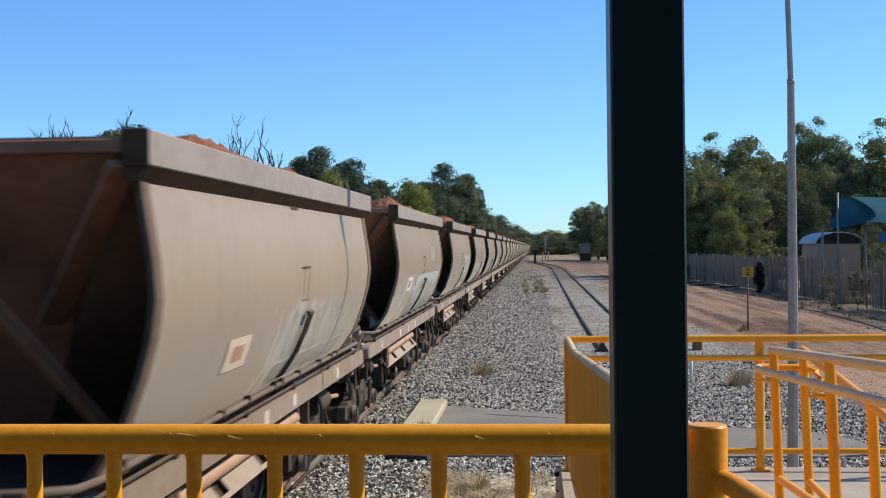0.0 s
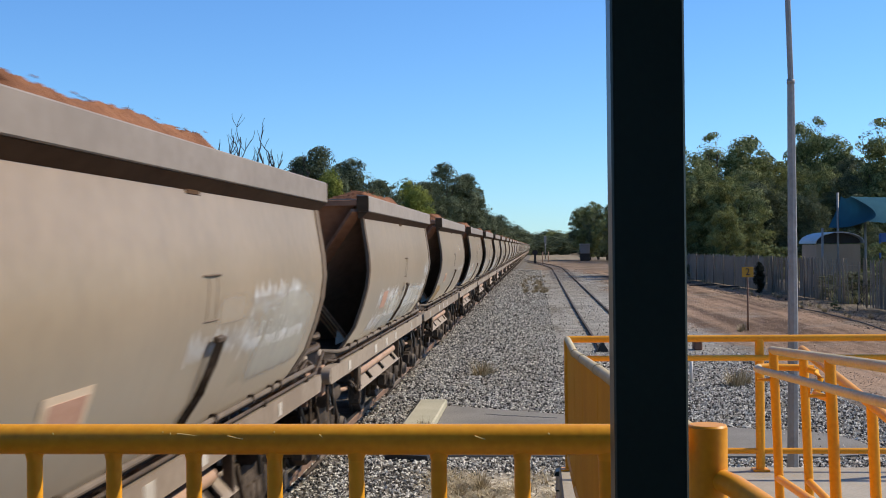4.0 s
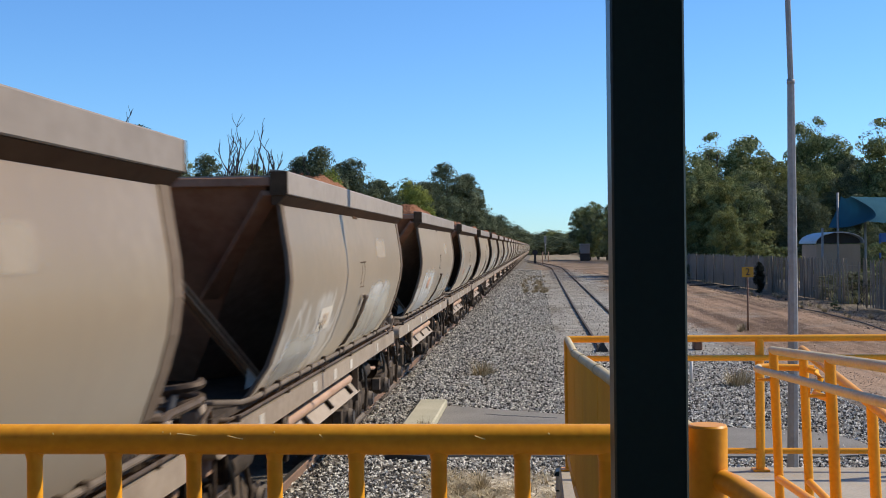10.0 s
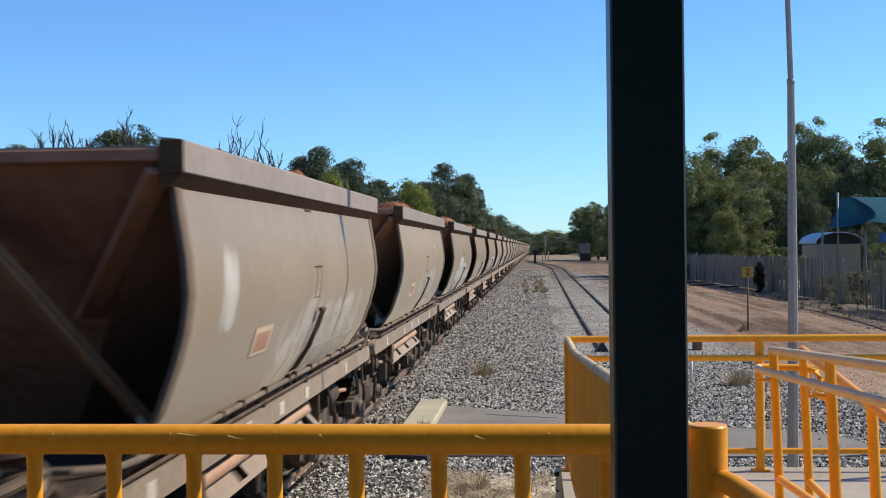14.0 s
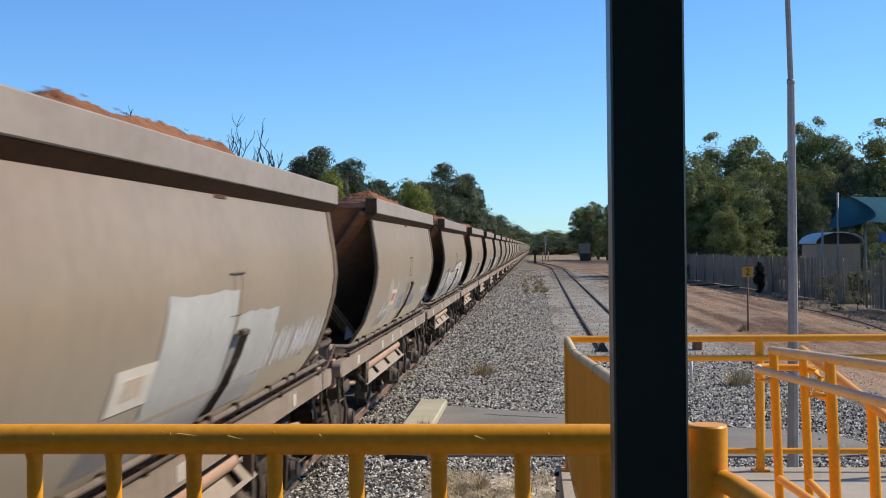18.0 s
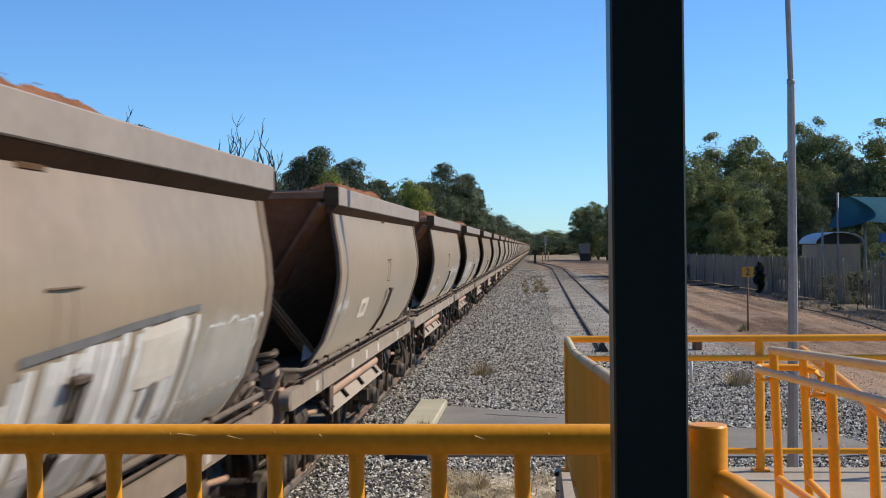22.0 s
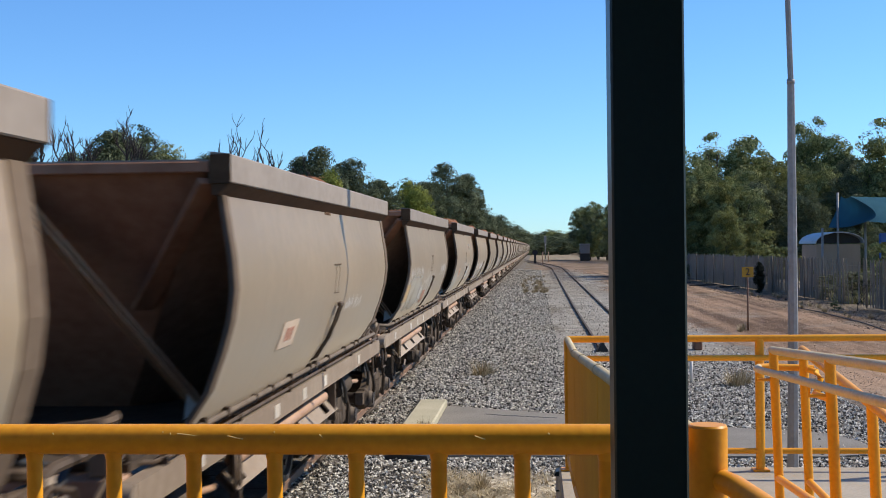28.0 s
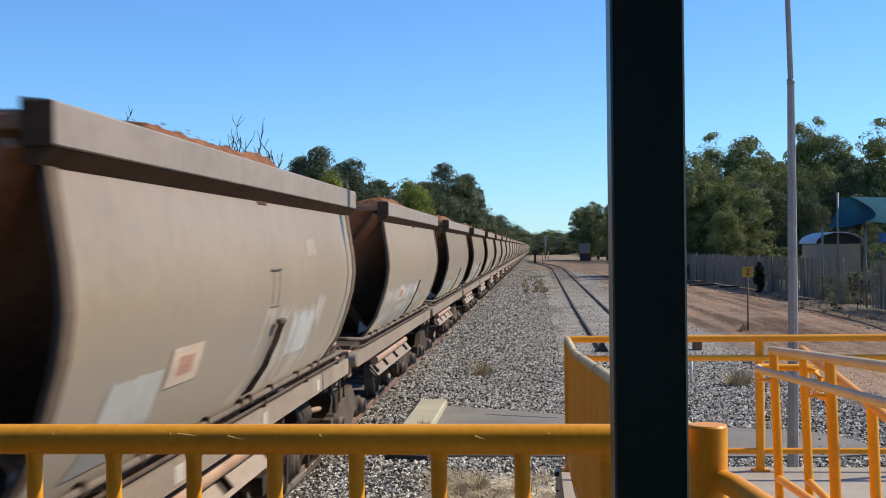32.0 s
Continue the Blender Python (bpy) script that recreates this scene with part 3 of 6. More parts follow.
def build_front_railing():
    t = thing("front_railing", "yellow painted tubular platform railing, scuffed on top", "railing")
    y, z = 2.35, 1.989
    part("top_rail", tube(B(), [(-1.17, y, z), (-0.4, y, z), (0.26, y, z)], 0.030, 20), M_YELLOW, t)
    part("bottom_rail", tube(B(), [(-1.17, y, PLAT_Z + 0.12), (0.26, y, PLAT_Z + 0.12)], 0.021, 12), M_YELLOW, t)
    me = mesh_of("baluster", tube(B(), [(0, y, PLAT_Z + 0.12), (0, y, z - 0.01)], 0.0155, 12), M_YELLOW)
    weld = mesh_of("weld", tube(B(), [(0, y, z - 0.040), (0, y, z - 0.020)], 0.0155, 12, 0.0205), M_YELLOW)
    for i in range(9):
        x = -1.1589 + i * 0.1612
        b = part("baluster", me, M_YELLOW, t)
        b.location.x = x
        part("weld_collar", weld, M_YELLOW, b)
    for x0, dx, a in ((-0.73, 0.004, 0.9), (-0.715, 0.004, 1.0), (-0.70, 0.06, 1.05), (-0.60, 0.03, 1.2), (-0.51, 0.006, 0.9), (-0.42, 0.007, 1.1), (-0.95, 0.005, 1.0), (-0.12, 0.02, 1.2), (0.02, 0.006, 1.0)):
        dy, dz = -0.0302 * math.sin(a), 0.0302 * math.cos(a)
        part("scratch", tube(B(), [(x0, y + dy, z + dz), (x0 + dx * 0.6, y + dy - 0.0005, z + dz - 0.004), (x0 + dx, y + dy - 0.001, z + dz - 0.006)], 0.0011, 4), M_SCRATCH, t)
    part("end_post", tube(B(), [(-1.19, y, PLAT_Z), (-1.19, y, z + 0.02)], 0.030, 16), M_YELLOW, t)


def rail_post(t, x, y, z0, z1, r=0.025, flange=True):
    p = part("post", tube(B(), [(x, y, z0), (x, y, z1)], r, 14), M_YELLOW, t)
    if flange:
        part("flange", box(B(), x - 0.06, x + 0.06, y - 0.06, y + 0.06, z0, z0 + 0.014, 0.004), M_YELLOW, p)
    return p


def leaning_post(t, x, y, z0, z1, r=0.0235):
    """A rail post that leans a little, its head at x."""
    return part("post", tube(B(), [(x + 0.034 * (z1 - z0), y, z0), (x, y, z1)], r, 14), M_YELLOW, t)


def floor_z(y):
    return PLAT_Z + (LAND_Z - PLAT_Z) * min(max((y - 2.5) / 5.1, 0), 1)


def build_ramp_railings():
    # along the ramp's outer edge, from the platform post to the landing corner
    t = thing("ramp_edge_railing", "yellow ramp railing with close upright balusters", "railing")
    p = part("newel_post", tube(B(), [(0.324, 2.36, PLAT_Z), (0.324, 2.36, 2.006), (0.324, 2.36, 2.012)], 0.0375, 24), M_YELLOW, t)
    part("cap", tube(B(), [(0.324, 2.36, 2.0125), (0.324, 2.36, 2.0165)], 0.0372, 24, 0.034), M_YELLOW, p)

    def top(y):
        return 1.975 + (1.66 - 1.975) * min(max((y - 2.4) / 5.6, 0), 1)

    def xs(y):
        return 0.318 - 0.088 * (y - 2.4) / 6.81
    ys = [2.4, 4.0, 5.6, 7.0, 8.0, 9.21]
    for a, b in zip(ys, ys[1:]):
        part("handrail", tube(B(), [(xs(a), a, top(a)), (xs(b), b, top(b))], 0.024, 14), M_WORN, t, "sun-bleached tube handrail")
        part("bottom_rail", tube(B(), [(xs(a), a, floor_z(a) + 0.1), (xs(b), b, floor_z(b) + 0.1)], 0.018, 10), M_YELLOW, t)
    for a, b in zip(ys, ys[1:]):
        va, vb = (xs(a), a + 0.012), (xs(b), b - 0.012)
        bm = B()
        v = [bm.verts.new(q) for q in ((va[0] - 0.003, va[1], floor_z(a) + 0.11), (vb[0] - 0.003, vb[1], floor_z(b) + 0.11), (vb[0] - 0.003, vb[1], top(b) - 0.02), (va[0] - 0.003, va[1], top(a) - 0.02))]
        v += [bm.verts.new(q.co + Vector((0.006, 0, 0))) for q in v]
        for f in ((0, 1, 2, 3), (7, 6, 5, 4), (0, 4, 5, 1), (1, 5, 6, 2), (2, 6, 7, 3), (3, 7, 4, 0)):
            bm.faces.new([v[i] for i in f])
        part("panel", bm, M_PANEL, t, "flat yellow sheet panel")
        part("upright", tube(B(), [(xs(b) + 0.024, b, floor_z(b)), (xs(b) + 0.024, b, top(b) - 0.015)], 0.02, 10), M_YELLOW, t)
    for y in ys[1:-1]:
        part("joint_collar", tube(B(), [(xs(y), y - 0.03, top(y - 0.03)), (xs(y), y + 0.03, top(y + 0.03))], 0.0275, 14), M_WORN, t)
    part("lower_handrail", tube(B(), [(0.335, 2.37, 1.914), (0.362, 2.29, 1.912), (0.404, 2.15, 1.896), (0.455, 1.95, 1.88), (0.50, 1.7, 1.87)], 0.022, 14), M_YELLOW, t)

    # across the far end of the landing
    t = thing("landing_railing", "yellow three-rail tube railing round the landing", "railing")
    y = 9.21
    for z, r, dy in ((1.660, 0.026, 0), (1.520, 0.022, -0.06), (0.822, 0.022, 0)):
        part("rail", tube(B(), [(0.23, y + dy, z), (3.5, y + dy, z)], r, 14), M_YELLOW, t)
    for x, r in ((0.23, 0.026), (1.652, 0.034), (3.1, 0.034)):
        rail_post(t, x, y, LAND_Z, 1.655, r)
    for z in (1.66, 0.82):
        part("side_rail", tube(B(), [(3.5, y, z), (3.5, 7.7, z)], 0.024, 12), M_YELLOW, t)

    # between the two flights, ramp side
    t = thing("inner_ramp_railing", "yellow tube railing with a worn grey handrail", "railing")
    x = 1.205

    def inner(y):
        return 1.815 + 0.0566 * (6.35 - y)
    part("top_rail", tube(B(), [(x, 6.36, inner(6.36)), (x, 2.7, inner(2.7))], 0.021, 14), M_WORN, t, "worn grey-topped top rail")
    part("handrail", tube(B(), [(1.150, 6.43, 1.721), (1.125, 6.36, 1.721), (1.12, 6.22, 1.726), (1.12, 5.2, 1.781), (1.12, 4.07, 1.84), (1.12, 2.9, 1.90)], 0.018, 14), M_WORN, t, "worn grey handrail")
    part("return_rail", tube(B(), [(1.150, 6.43, 1.721), (1.20, 6.45, 1.721), (1.33, 6.45, 1.716), (1.43, 6.44, 1.712)], 0.018, 12), M_YELLOW, t)
    part("low_rail", tube(B(), [(x + 0.02, 6.32, 1.163), (x + 0.005, 5.59, 1.214), (x, 2.8, 1.40)], 0.020, 12), M_YELLOW, t)
    for y in (6.33, 5.13, 3.92):
        leaning_post(t, x, y, floor_z(y), inner(y) - 0.004)
        part("bracket", tube(B(), [(x, y, 1.665 + 0.054 * (6.35 - y)), (1.12, y, 1.665 + 0.054 * (6.35 - y)), (1.12, y, 1.70 + 0.054 * (6.35 - y))], 0.008, 8), M_YELLOW, t)
    # down the lower flight
    t = thing("lower_ramp_railing", "yellow tube railing falling along the lower flight", "railing")

    def fall(y):
        return 1.812 - 0.118 * (6.4 - y)
    part("top_rail", tube(B(), [(1.369, 6.42, 1.812), (1.378, 6.1, fall(6.1)), (1.405, 5.23, fall(5.23) + 0.002), (1.44, 4.0, fall(4.0)), (1.46, 3.1, fall(3.1))], 0.022, 14), M_YELLOW, t)
    part("handrail_end", tube(B(), [(1.385, 6.36, 1.715), (1.42, 6.33, 1.705), (1.434, 6.30, 1.672), (1.425, 6.30, 1.625), (1.40, 6.28, 1.60), (1.425, 6.05, 1.598)], 0.017, 12), M_YELLOW, t)
    part("low_rail", tube(B(), [(1.392, 6.42, 1.135), (1.40, 6.06, 1.115), (1.44, 4.5, 0.93), (1.47, 3.1, 0.76)], 0.020, 12), M_YELLOW, t)
    for y, k in ((6.4, 1.369), (5.25, 1.405), (4.0, 1.44)):
        leaning_post(t, k, y, 0.16 + 0.515 * (y - 3.0) / 4.6, fall(y) - 0.002)


def build_path():
    out = [(-1.33, 13.7), (3.2, 13.65), (3.62, 13.8), (3.82, 14.2), (3.80, 14.75), (3.66, 15.15), (3.42, 15.42), (2.5, 15.8), (1.93, 16.05), (0.38, 17.05), (-1.33, 18.0)]
    tagged(part("crossing_path", prism(B(), out, -0.05, 0.02, "z"), M_ASPHALT), "grey asphalt pedestrian path over the gravel", "path", kind="structure")
    tagged(part("kerb_slab", box(B(), -1.74, -1.34, 13.6, 18.05, -0.05, 0.11, 0.02), M_KERB), "pale concrete edge slab beside the track", "kerb", kind="structure")


    # black strip painting in the slab end's shade and the shadow before it
    tagged(part("rubber_edge", prism(B(), [(-1.71, 0.0), (-1.69, 0.07), (-1.62, 0.095), (-1.215, 0.075), (-1.20, 0.0)], 13.30, 13.59), M_BLACK), "black strip for the shaded slab end and its shadow", "edge strip", kind="structure")


def build_white_post():
    t = thing("white_post", "white square post with a dark cap beside the landing", "post")
    part("shaft", box(B(), 0.135, 0.255, 9.40, 9.52, 0.0, 0.595, 0.004), M_WHITE, t)
    part("cap", prism(B(), [(0.12, 0.595), (0.27, 0.595), (0.255, 0.625), (0.20, 0.65), (0.135, 0.625)], 9.385, 9.535), M_GREEN, t)
    part("band", box(B(), 0.131, 0.259, 9.396, 9.524, 0.475, 0.487), M_GREEN, t)
    r = random.Random(6)
    pts = [(-0.73 + 1.0 * k / 12, 17.05 - 0.40 * k / 12 + r.uniform(-0.03, 0.03)) for k in range(13)]
    out = [(x, y + 0.012 + r.uniform(0, 0.03)) for x, y in pts] + [(x, y - 0.012) for x, y in reversed(pts)]
    tagged(part("path_crack", prism(B(), out, 0.012, 0.023, "z"), M_BLACK), "dark crack across the asphalt path", "crack", kind="structure")


def build_lamp_pole():
    t = thing("lamp_pole", "tall grey galvanised steel lamp pole", "lamp pole")
    x, y = 2.395, 11.43
    part("shaft", tube(B(), [(2.340, y, 0.0), (2.357, y, 1.64), (2.361, y, 2.9), (2.361, y, 3.86)], 0.054, 8, 0.033), M_GALV, t)
    part("upper_shaft", tube(B(), [(2.361, y, 3.86), (2.341, y, 4.61), (x - 0.09, y, 8.6)], 0.027, 8, 0.024), M_GALV, t)
    part("base_plate", box(B(), x - 0.13, x + 0.13, y - 0.13, y + 0.13, 0.0, 0.02, 0.004), M_GALV, t)
    part("collar", tube(B(), [(2.361, y, 3.835), (2.361, y, 3.875)], 0.037, 8), M_GALV, t)
    part("lamp_housing", tube(B(), [(x - 0.075, y, 6.2), (x - 0.08, y, 6.6), (x - 0.085, y, 7.2)], 0.05, 10, 0.13), M_GALV, t)


# ---- the train ----
SILL0, SILL1 = 0.30, 8.55
RIM0, RIM1 = 1.14, 7.71
PROFILE = [(1.388, 2.76), (1.396, 2.67), (1.420, 2.50), (1.448, 2.32), (1.458, 2.16), (1.437, 2.00), (1.392, 1.84), (1.315, 1.63), (1.20, 1.46), (1.11, 1.36)]
WHEEL_R = 0.42
AXLES = (0.74, 2.30, PITCH - 2.30, PITCH - 0.74)


def sheet_mesh(name, corners, shift, mat):
    """A thin flat or folded sheet over four corners, given its thickness along y."""
    bm = B()
    v = [bm.verts.new(q) for q in corners] + [bm.verts.new((q[0], q[1] + shift, q[2])) for q in corners]
    for f in ((0, 1, 2), (0, 2, 3), (6, 5, 4), (7, 6, 4), (0, 4, 5, 1), (1, 5, 6, 2), (2, 6, 7, 3), (3, 7, 4, 0)):
        bm.faces.new([v[i] for i in f])
    return bm


def build_wagon(near=True):
    """One wagon, its origin on the track's middle at the coupling. The far ones leave out what cannot be made out."""
    w = thing("hopper_wagon", "dusty grey-brown bauxite hopper wagon with curved sides, heaped full", "hopper wagon", "wagons of the train")
    y0, y1 = RIM0 + 0.10, RIM1 - 0.04
    for s in (1, -1):
        def span(p, q):
            return min(s * p, s * q), max(s * p, s * q)
        curve = []
        for (u0, z0), (u1, z1) in zip(PROFILE, PROFILE[1:]):
            curve += [(u0 + (u1 - u0) * k / 2, z0 + (z1 - z0) * k / 2) for k in range(2)]
        curve.append(PROFILE[-1])
        bm = prism(B(), [(s * u, z) for u, z in curve] + [(s * (u - 0.014), z) for u, z in reversed(curve)], y0, y1)
        for f in bm.faces:
            f.smooth = len(f.verts) == 4
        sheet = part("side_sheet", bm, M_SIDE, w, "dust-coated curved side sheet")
        for a, d in ((y0 - 0.010, 0.10), (y1 - 0.140, 0.155)) if s > 0 else ():
            part("edge_flange", prism(B(), [(s * (u + 0.006), z) for u, z in PROFILE] + [(s * (u - 0.022), z) for u, z in reversed(PROFILE)], a, a + d), M_FLANGE, sheet)
        rim = [(s * 1.36, 2.86), (s * 1.460, 2.850), (s * 1.468, 2.842), (s * 1.468, 2.708), (s * 1.462, 2.702), (s * 1.36, 2.70)]
        rim_part = part("side_rim", prism(B(), rim, RIM0, RIM1), M_RIM, w, "pale dusty top rim")
        if s > 0:
            # slanted underside in a shade-dark brown, reaching down over the rim's cast shadow
            part("rim_lip", prism(B(), [(1.37, 2.698), (1.461, 2.698), (1.402, 2.641), (1.37, 2.640)], RIM0 + 0.004, RIM1 - 0.004), M_LIP, rim_part, "slanted rim underside, darkened brown for its shade")
            # thin dark plates paint the shade onto the rim's end faces
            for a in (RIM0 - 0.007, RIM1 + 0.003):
                part("rim_end", box(B(), 1.362, 1.473, a, a + 0.004, 2.70, 2.846), M_LIP, rim_part, "thin dark brown plate painting shade on the rim end")
        part("side_sill", prism(B(), [(s * 1.25, 1.345), (s * 1.25, 1.205), (s * 1.17, 1.205), (s * 1.17, 1.22), (s * 1.23, 1.23), (s * 1.23, 1.32), (s * 1.17, 1.33), (s * 1.17, 1.345)], SILL0, SILL1), M_SILL, w, "pale dusty side sill channel")
        for yy in (SILL0, SILL1) if s > 0 else ():
            part("sill_end", tube(B(), [(s * 1.17, yy, 1.275), (s * 1.246, yy, 1.275)], 0.068, 16), M_SILL, w, "rounded sill end")
        if s < 0:
            continue
        for du, dz, r, turn_in in ((0.0, 0.012, 0.012, 0.62), (0.03, 0.060, 0.018, 1.02)):
            u, z = 1.235 - du, 1.36 + dz
            part("air_pipe", tube(B(), [(u - 0.45, turn_in - 0.18, z + 0.02), (u - 0.16, turn_in - 0.12, z + 0.02), (u - 0.03, turn_in + 0.06, z), (u, turn_in + 0.25, z), (u, SILL1 - 0.1, z)], r, 10), M_DUSTPIPE if r > 0.015 else M_PIPE, w, "dusty air pipe along the sill")
        # clamps and caught grime where the sheet meets the pipe
        r, bm = random.Random(17), B()
        for k in range(11):
            y = 1.5 + k * 0.58 + r.uniform(-0.2, 0.2)
            box(bm, 1.186, 1.228, y, y + r.uniform(0.012, 0.05), 1.402, 1.442 + r.uniform(0, 0.02))
        tagged(part("pipe_grime", bm, M_PIPE, w, "dark grime and clamps along the air pipe"), kind="stuff")
        # dark stain, added as a thin block almost flush with the sheet
        part("lip_bracket", box(B(), 1.39, 1.408, 4.28, 4.50, 2.622, 2.645, 0.003), M_LIP, w, "dark stain under the rim")
        # beam with slots under the sill, and the tan pipe above it
        bm = B()
        lean = Matrix.Translation((1.135, 0, 0.962)) @ Matrix.Rotation(radians(50), 4, "Y")
        box(bm, -0.078, -0.046, 2.35, 6.05, -0.009, 0.009, 0.0, lean)
        box(bm, 0.046, 0.078, 2.35, 6.05, -0.009, 0.009, 0.0, lean)
        slots = (2.35, 2.40, 2.64, 3.28, 3.52, 4.34, 4.58, 5.50, 5.74, 6.05)
        for i in range(0, 10, 2):
            box(bm, -0.046, 0.046, slots[i], slots[i + 1], -0.009, 0.009, 0.0, lean)
        part("slotted_beam", bm, M_SILL, w, "slotted steel beam")
        part("beam_back", box(B(), -0.075, 0.075, 2.36, 6.04, -0.05, -0.035, 0.0, lean), M_BOGIE, w)
        part("long_pipe", tube(B(), [(1.13, 2.45, 1.075), (1.13, 5.62, 1.075)], 0.047, 12), M_TANPIPE, w, "dusty tan pipe")
        for dy in (0.0, 0.07, 0.14) if near else ():
            part("step_bar", tube(B(), [(1.20, 2.22 + dy, 1.20), (1.17, 2.36 + dy, 0.91)], 0.010, 6), M_SILL, w, "thin step bar")
        for dy in (0.0, 0.05, 0.10, 0.17) if near else ():
            part("end_rod", tube(B(), [(1.17, 7.86 + dy, 1.36), (1.17, 7.84 + dy, 1.60 - dy * 0.4)], 0.011, 6), M_SILL if dy < 0.12 else M_PIPE, w, "thin upright rod by the wagon's end")
        lever = [(1.10, 1.44), (1.245, 1.50), (1.345, 1.65), (1.41, 1.79), (1.45, 1.90), (1.465, 1.925), (1.44, 1.94)]
        for dy in (0.0, 0.06, 0.12) if near else (0.06,):
            part("lever_rod", tube(B(), [(u, 4.60 + dy, z) for u, z in lever], 0.009, 6), M_PIPE, w, "dark bent lever rod")
        if not near:
            continue
        for i in range(6):
            y = 0.75 + i * 1.45
            part("pipe_clip", box(B(), 1.19, 1.252, y, y + 0.016, 1.345, 1.385), M_PIPE, w)
        part("lever_cap", box(B(), 1.437, 1.472, 4.59, 4.73, 1.91, 1.94, 0.006), M_PIPE, w)
        bm = B()
        for dy in (0.0, 0.16):
            tube(bm, [(1.441, 4.46 + dy, 2.02), (1.460, 4.46 + dy, 2.17), (1.455, 4.46 + dy, 2.24)], 0.0011, 5)
        tube(bm, [(1.441, 4.42, 2.02), (1.441, 4.66, 2.02)], 0.0042, 5)
        tube(bm, [(1.456, 4.38, 2.24), (1.462, 4.52, 2.24), (1.456, 4.68, 2.24)], 0.006, 5)
        part("card_holder", bm, M_FLANGE, w, "thin wire card holder")
        for y in (2.42, 5.95):
            part("hanger", box(B(), 1.12, 1.19, y - 0.02, y + 0.02, 0.82, 1.19, 0.006), M_BOGIE, w)
        for y, d in ((1.25, 0.14), (3.11, 0.16), (4.09, 0.15), (5.01, 0.13), (6.93, 0.11)):
            part("sill_label", box(B(), 1.25, 1.254, y, y + d, 1.23, 1.315), M_LABEL, w, "small white sill label")
        for y in (SILL0 + 0.14, SILL1 - 0.14):
            part("corner_step", tube(B(), [(1.21, y - 0.13, 1.19), (1.21, y - 0.12, 0.98), (1.21, y + 0.12, 0.98), (1.21, y + 0.13, 1.19)], 0.013, 6), M_PIPE, w)
    for e in (0, 1):
        def at(x, y, z):
            return (x, y if e == 0 else PITCH - y, z)

        def both(p, q):
            return sorted((at(0, p, 0)[1], at(0, q, 0)[1]))
        t = 0.012 if e == 0 else -0.012
        part("end_slope_sheet", sheet_mesh("end_slope_sheet", [at(-1.345, RIM0 + 0.03, 2.775), at(1.345, RIM0 + 0.03, 2.775), at(0.45, RIM0 + 1.38, 1.36), at(-0.45, RIM0 + 1.38, 1.36)], t, M_SLOPE), M_SLOPE, w, "rust-red sloping end sheet")
        for s in (1, -1):
            part("corner_sheet", sheet_mesh("corner_sheet", [at(s * 1.348, RIM0 + 0.04, 2.765), at(s * 0.455, RIM0 + 1.375, 1.36), at(s * 1.08, RIM0 + 2.3, 1.36), at(s * 1.40, RIM0 + 1.5, 2.05)], t, M_WAGON_DARK), M_WAGON_DARK, w)
            a, b = Vector(at(s * 1.105, RIM0 + 0.63, 1.50)), Vector(at(s * 0.27, RIM0 + 0.02, 2.74))
            d = b - a
            turn = Matrix.Translation((a + b) / 2) @ d.to_track_quat("Y", "Z").to_matrix().to_4x4()
            h = d.length / 2
            brace = part("end_brace", box(B(), -0.105, 0.105, -h, h, -0.010, 0.010, 0.0, turn), M_BRACE, w, "slanting rust-brown end brace channel")
            for p in (-0.105, -0.010, 0.098) if near and s > 0 else ():
                part("brace_rib", box(B(), p, p + 0.007, -h, h, -0.022, 0.022, 0.002, turn), M_RIB, brace, "bright brace edge")
            a, b = Vector(at(s * 0.785, RIM0 + 0.67, 2.04)), Vector(at(s * 1.36, RIM0 + 0.02, 2.715))
            d = b - a
            turn = Matrix.Translation((a + b) / 2) @ d.to_track_quat("Y", "Z").to_matrix().to_4x4()
            part("crease_beam", box(B(), -0.062, 0.062, -d.length / 2, d.length / 2, -0.02, 0.02, 0.005, turn), M_SLOPE, w, "slanting beam along the end sheet")
            c = Vector(at(s * 1.115, RIM0 + 0.61, 0))
            # the foot's cream colour paints in the sun that it catches
            if s > 0:
                part("brace_foot", prism(B(), [(c.x - s * 0.06, 1.43), (c.x + s * 0.085, 1.50), (c.x - s * 0.04, 1.58)], c.y - 0.07, c.y - 0.05), M_LABEL, w, "brace foot painted pale for the sun on it")
        yy = both(RIM0, RIM0 + 0.08)
        part("end_rim", box(B(), -1.36, 1.36, yy[0], yy[1], 2.755, 2.812, 0.006), M_SLOPE, w, "rust-brown end rim")
        yy = both(RIM0 + 0.01, RIM0 + 0.08)
        part("rim_edge", box(B(), -1.35, 1.35, yy[0], yy[1], 2.813, 2.822), M_RIM, w, "pale top edge of the end rim")
        yy = both(SILL0, SILL0 + 0.16)
        part("end_sill", box(B(), -1.17, 1.17, yy[0], yy[1], 1.10, 1.36, 0.008), M_WAGON_DARK, w)
        yy = both(0.01, SILL0 + 0.02)
        part("coupler", box(B(), -0.12, 0.12, yy[0], yy[1], 0.80, 1.06, 0.03), M_BOGIE, w)
        c = at(0, (AXLES[0] + AXLES[1]) / 2, 0)[1]
        bog = part("bogie", box(B(), -0.95, 0.95, c - 0.17, c + 0.17, 0.52, 0.80, 0.02), M_BOGIE, w, "grimy cast-steel bogie")
        for s in (1, -1):
            outline = [(-1.02, 0.52), (-1.02, 0.66), (-0.62, 0.68), (-0.34, 0.86), (0.34, 0.86), (0.62, 0.68), (1.02, 0.66), (1.02, 0.52), (0.58, 0.54), (0.30, 0.43), (-0.30, 0.43), (-0.58, 0.54)]
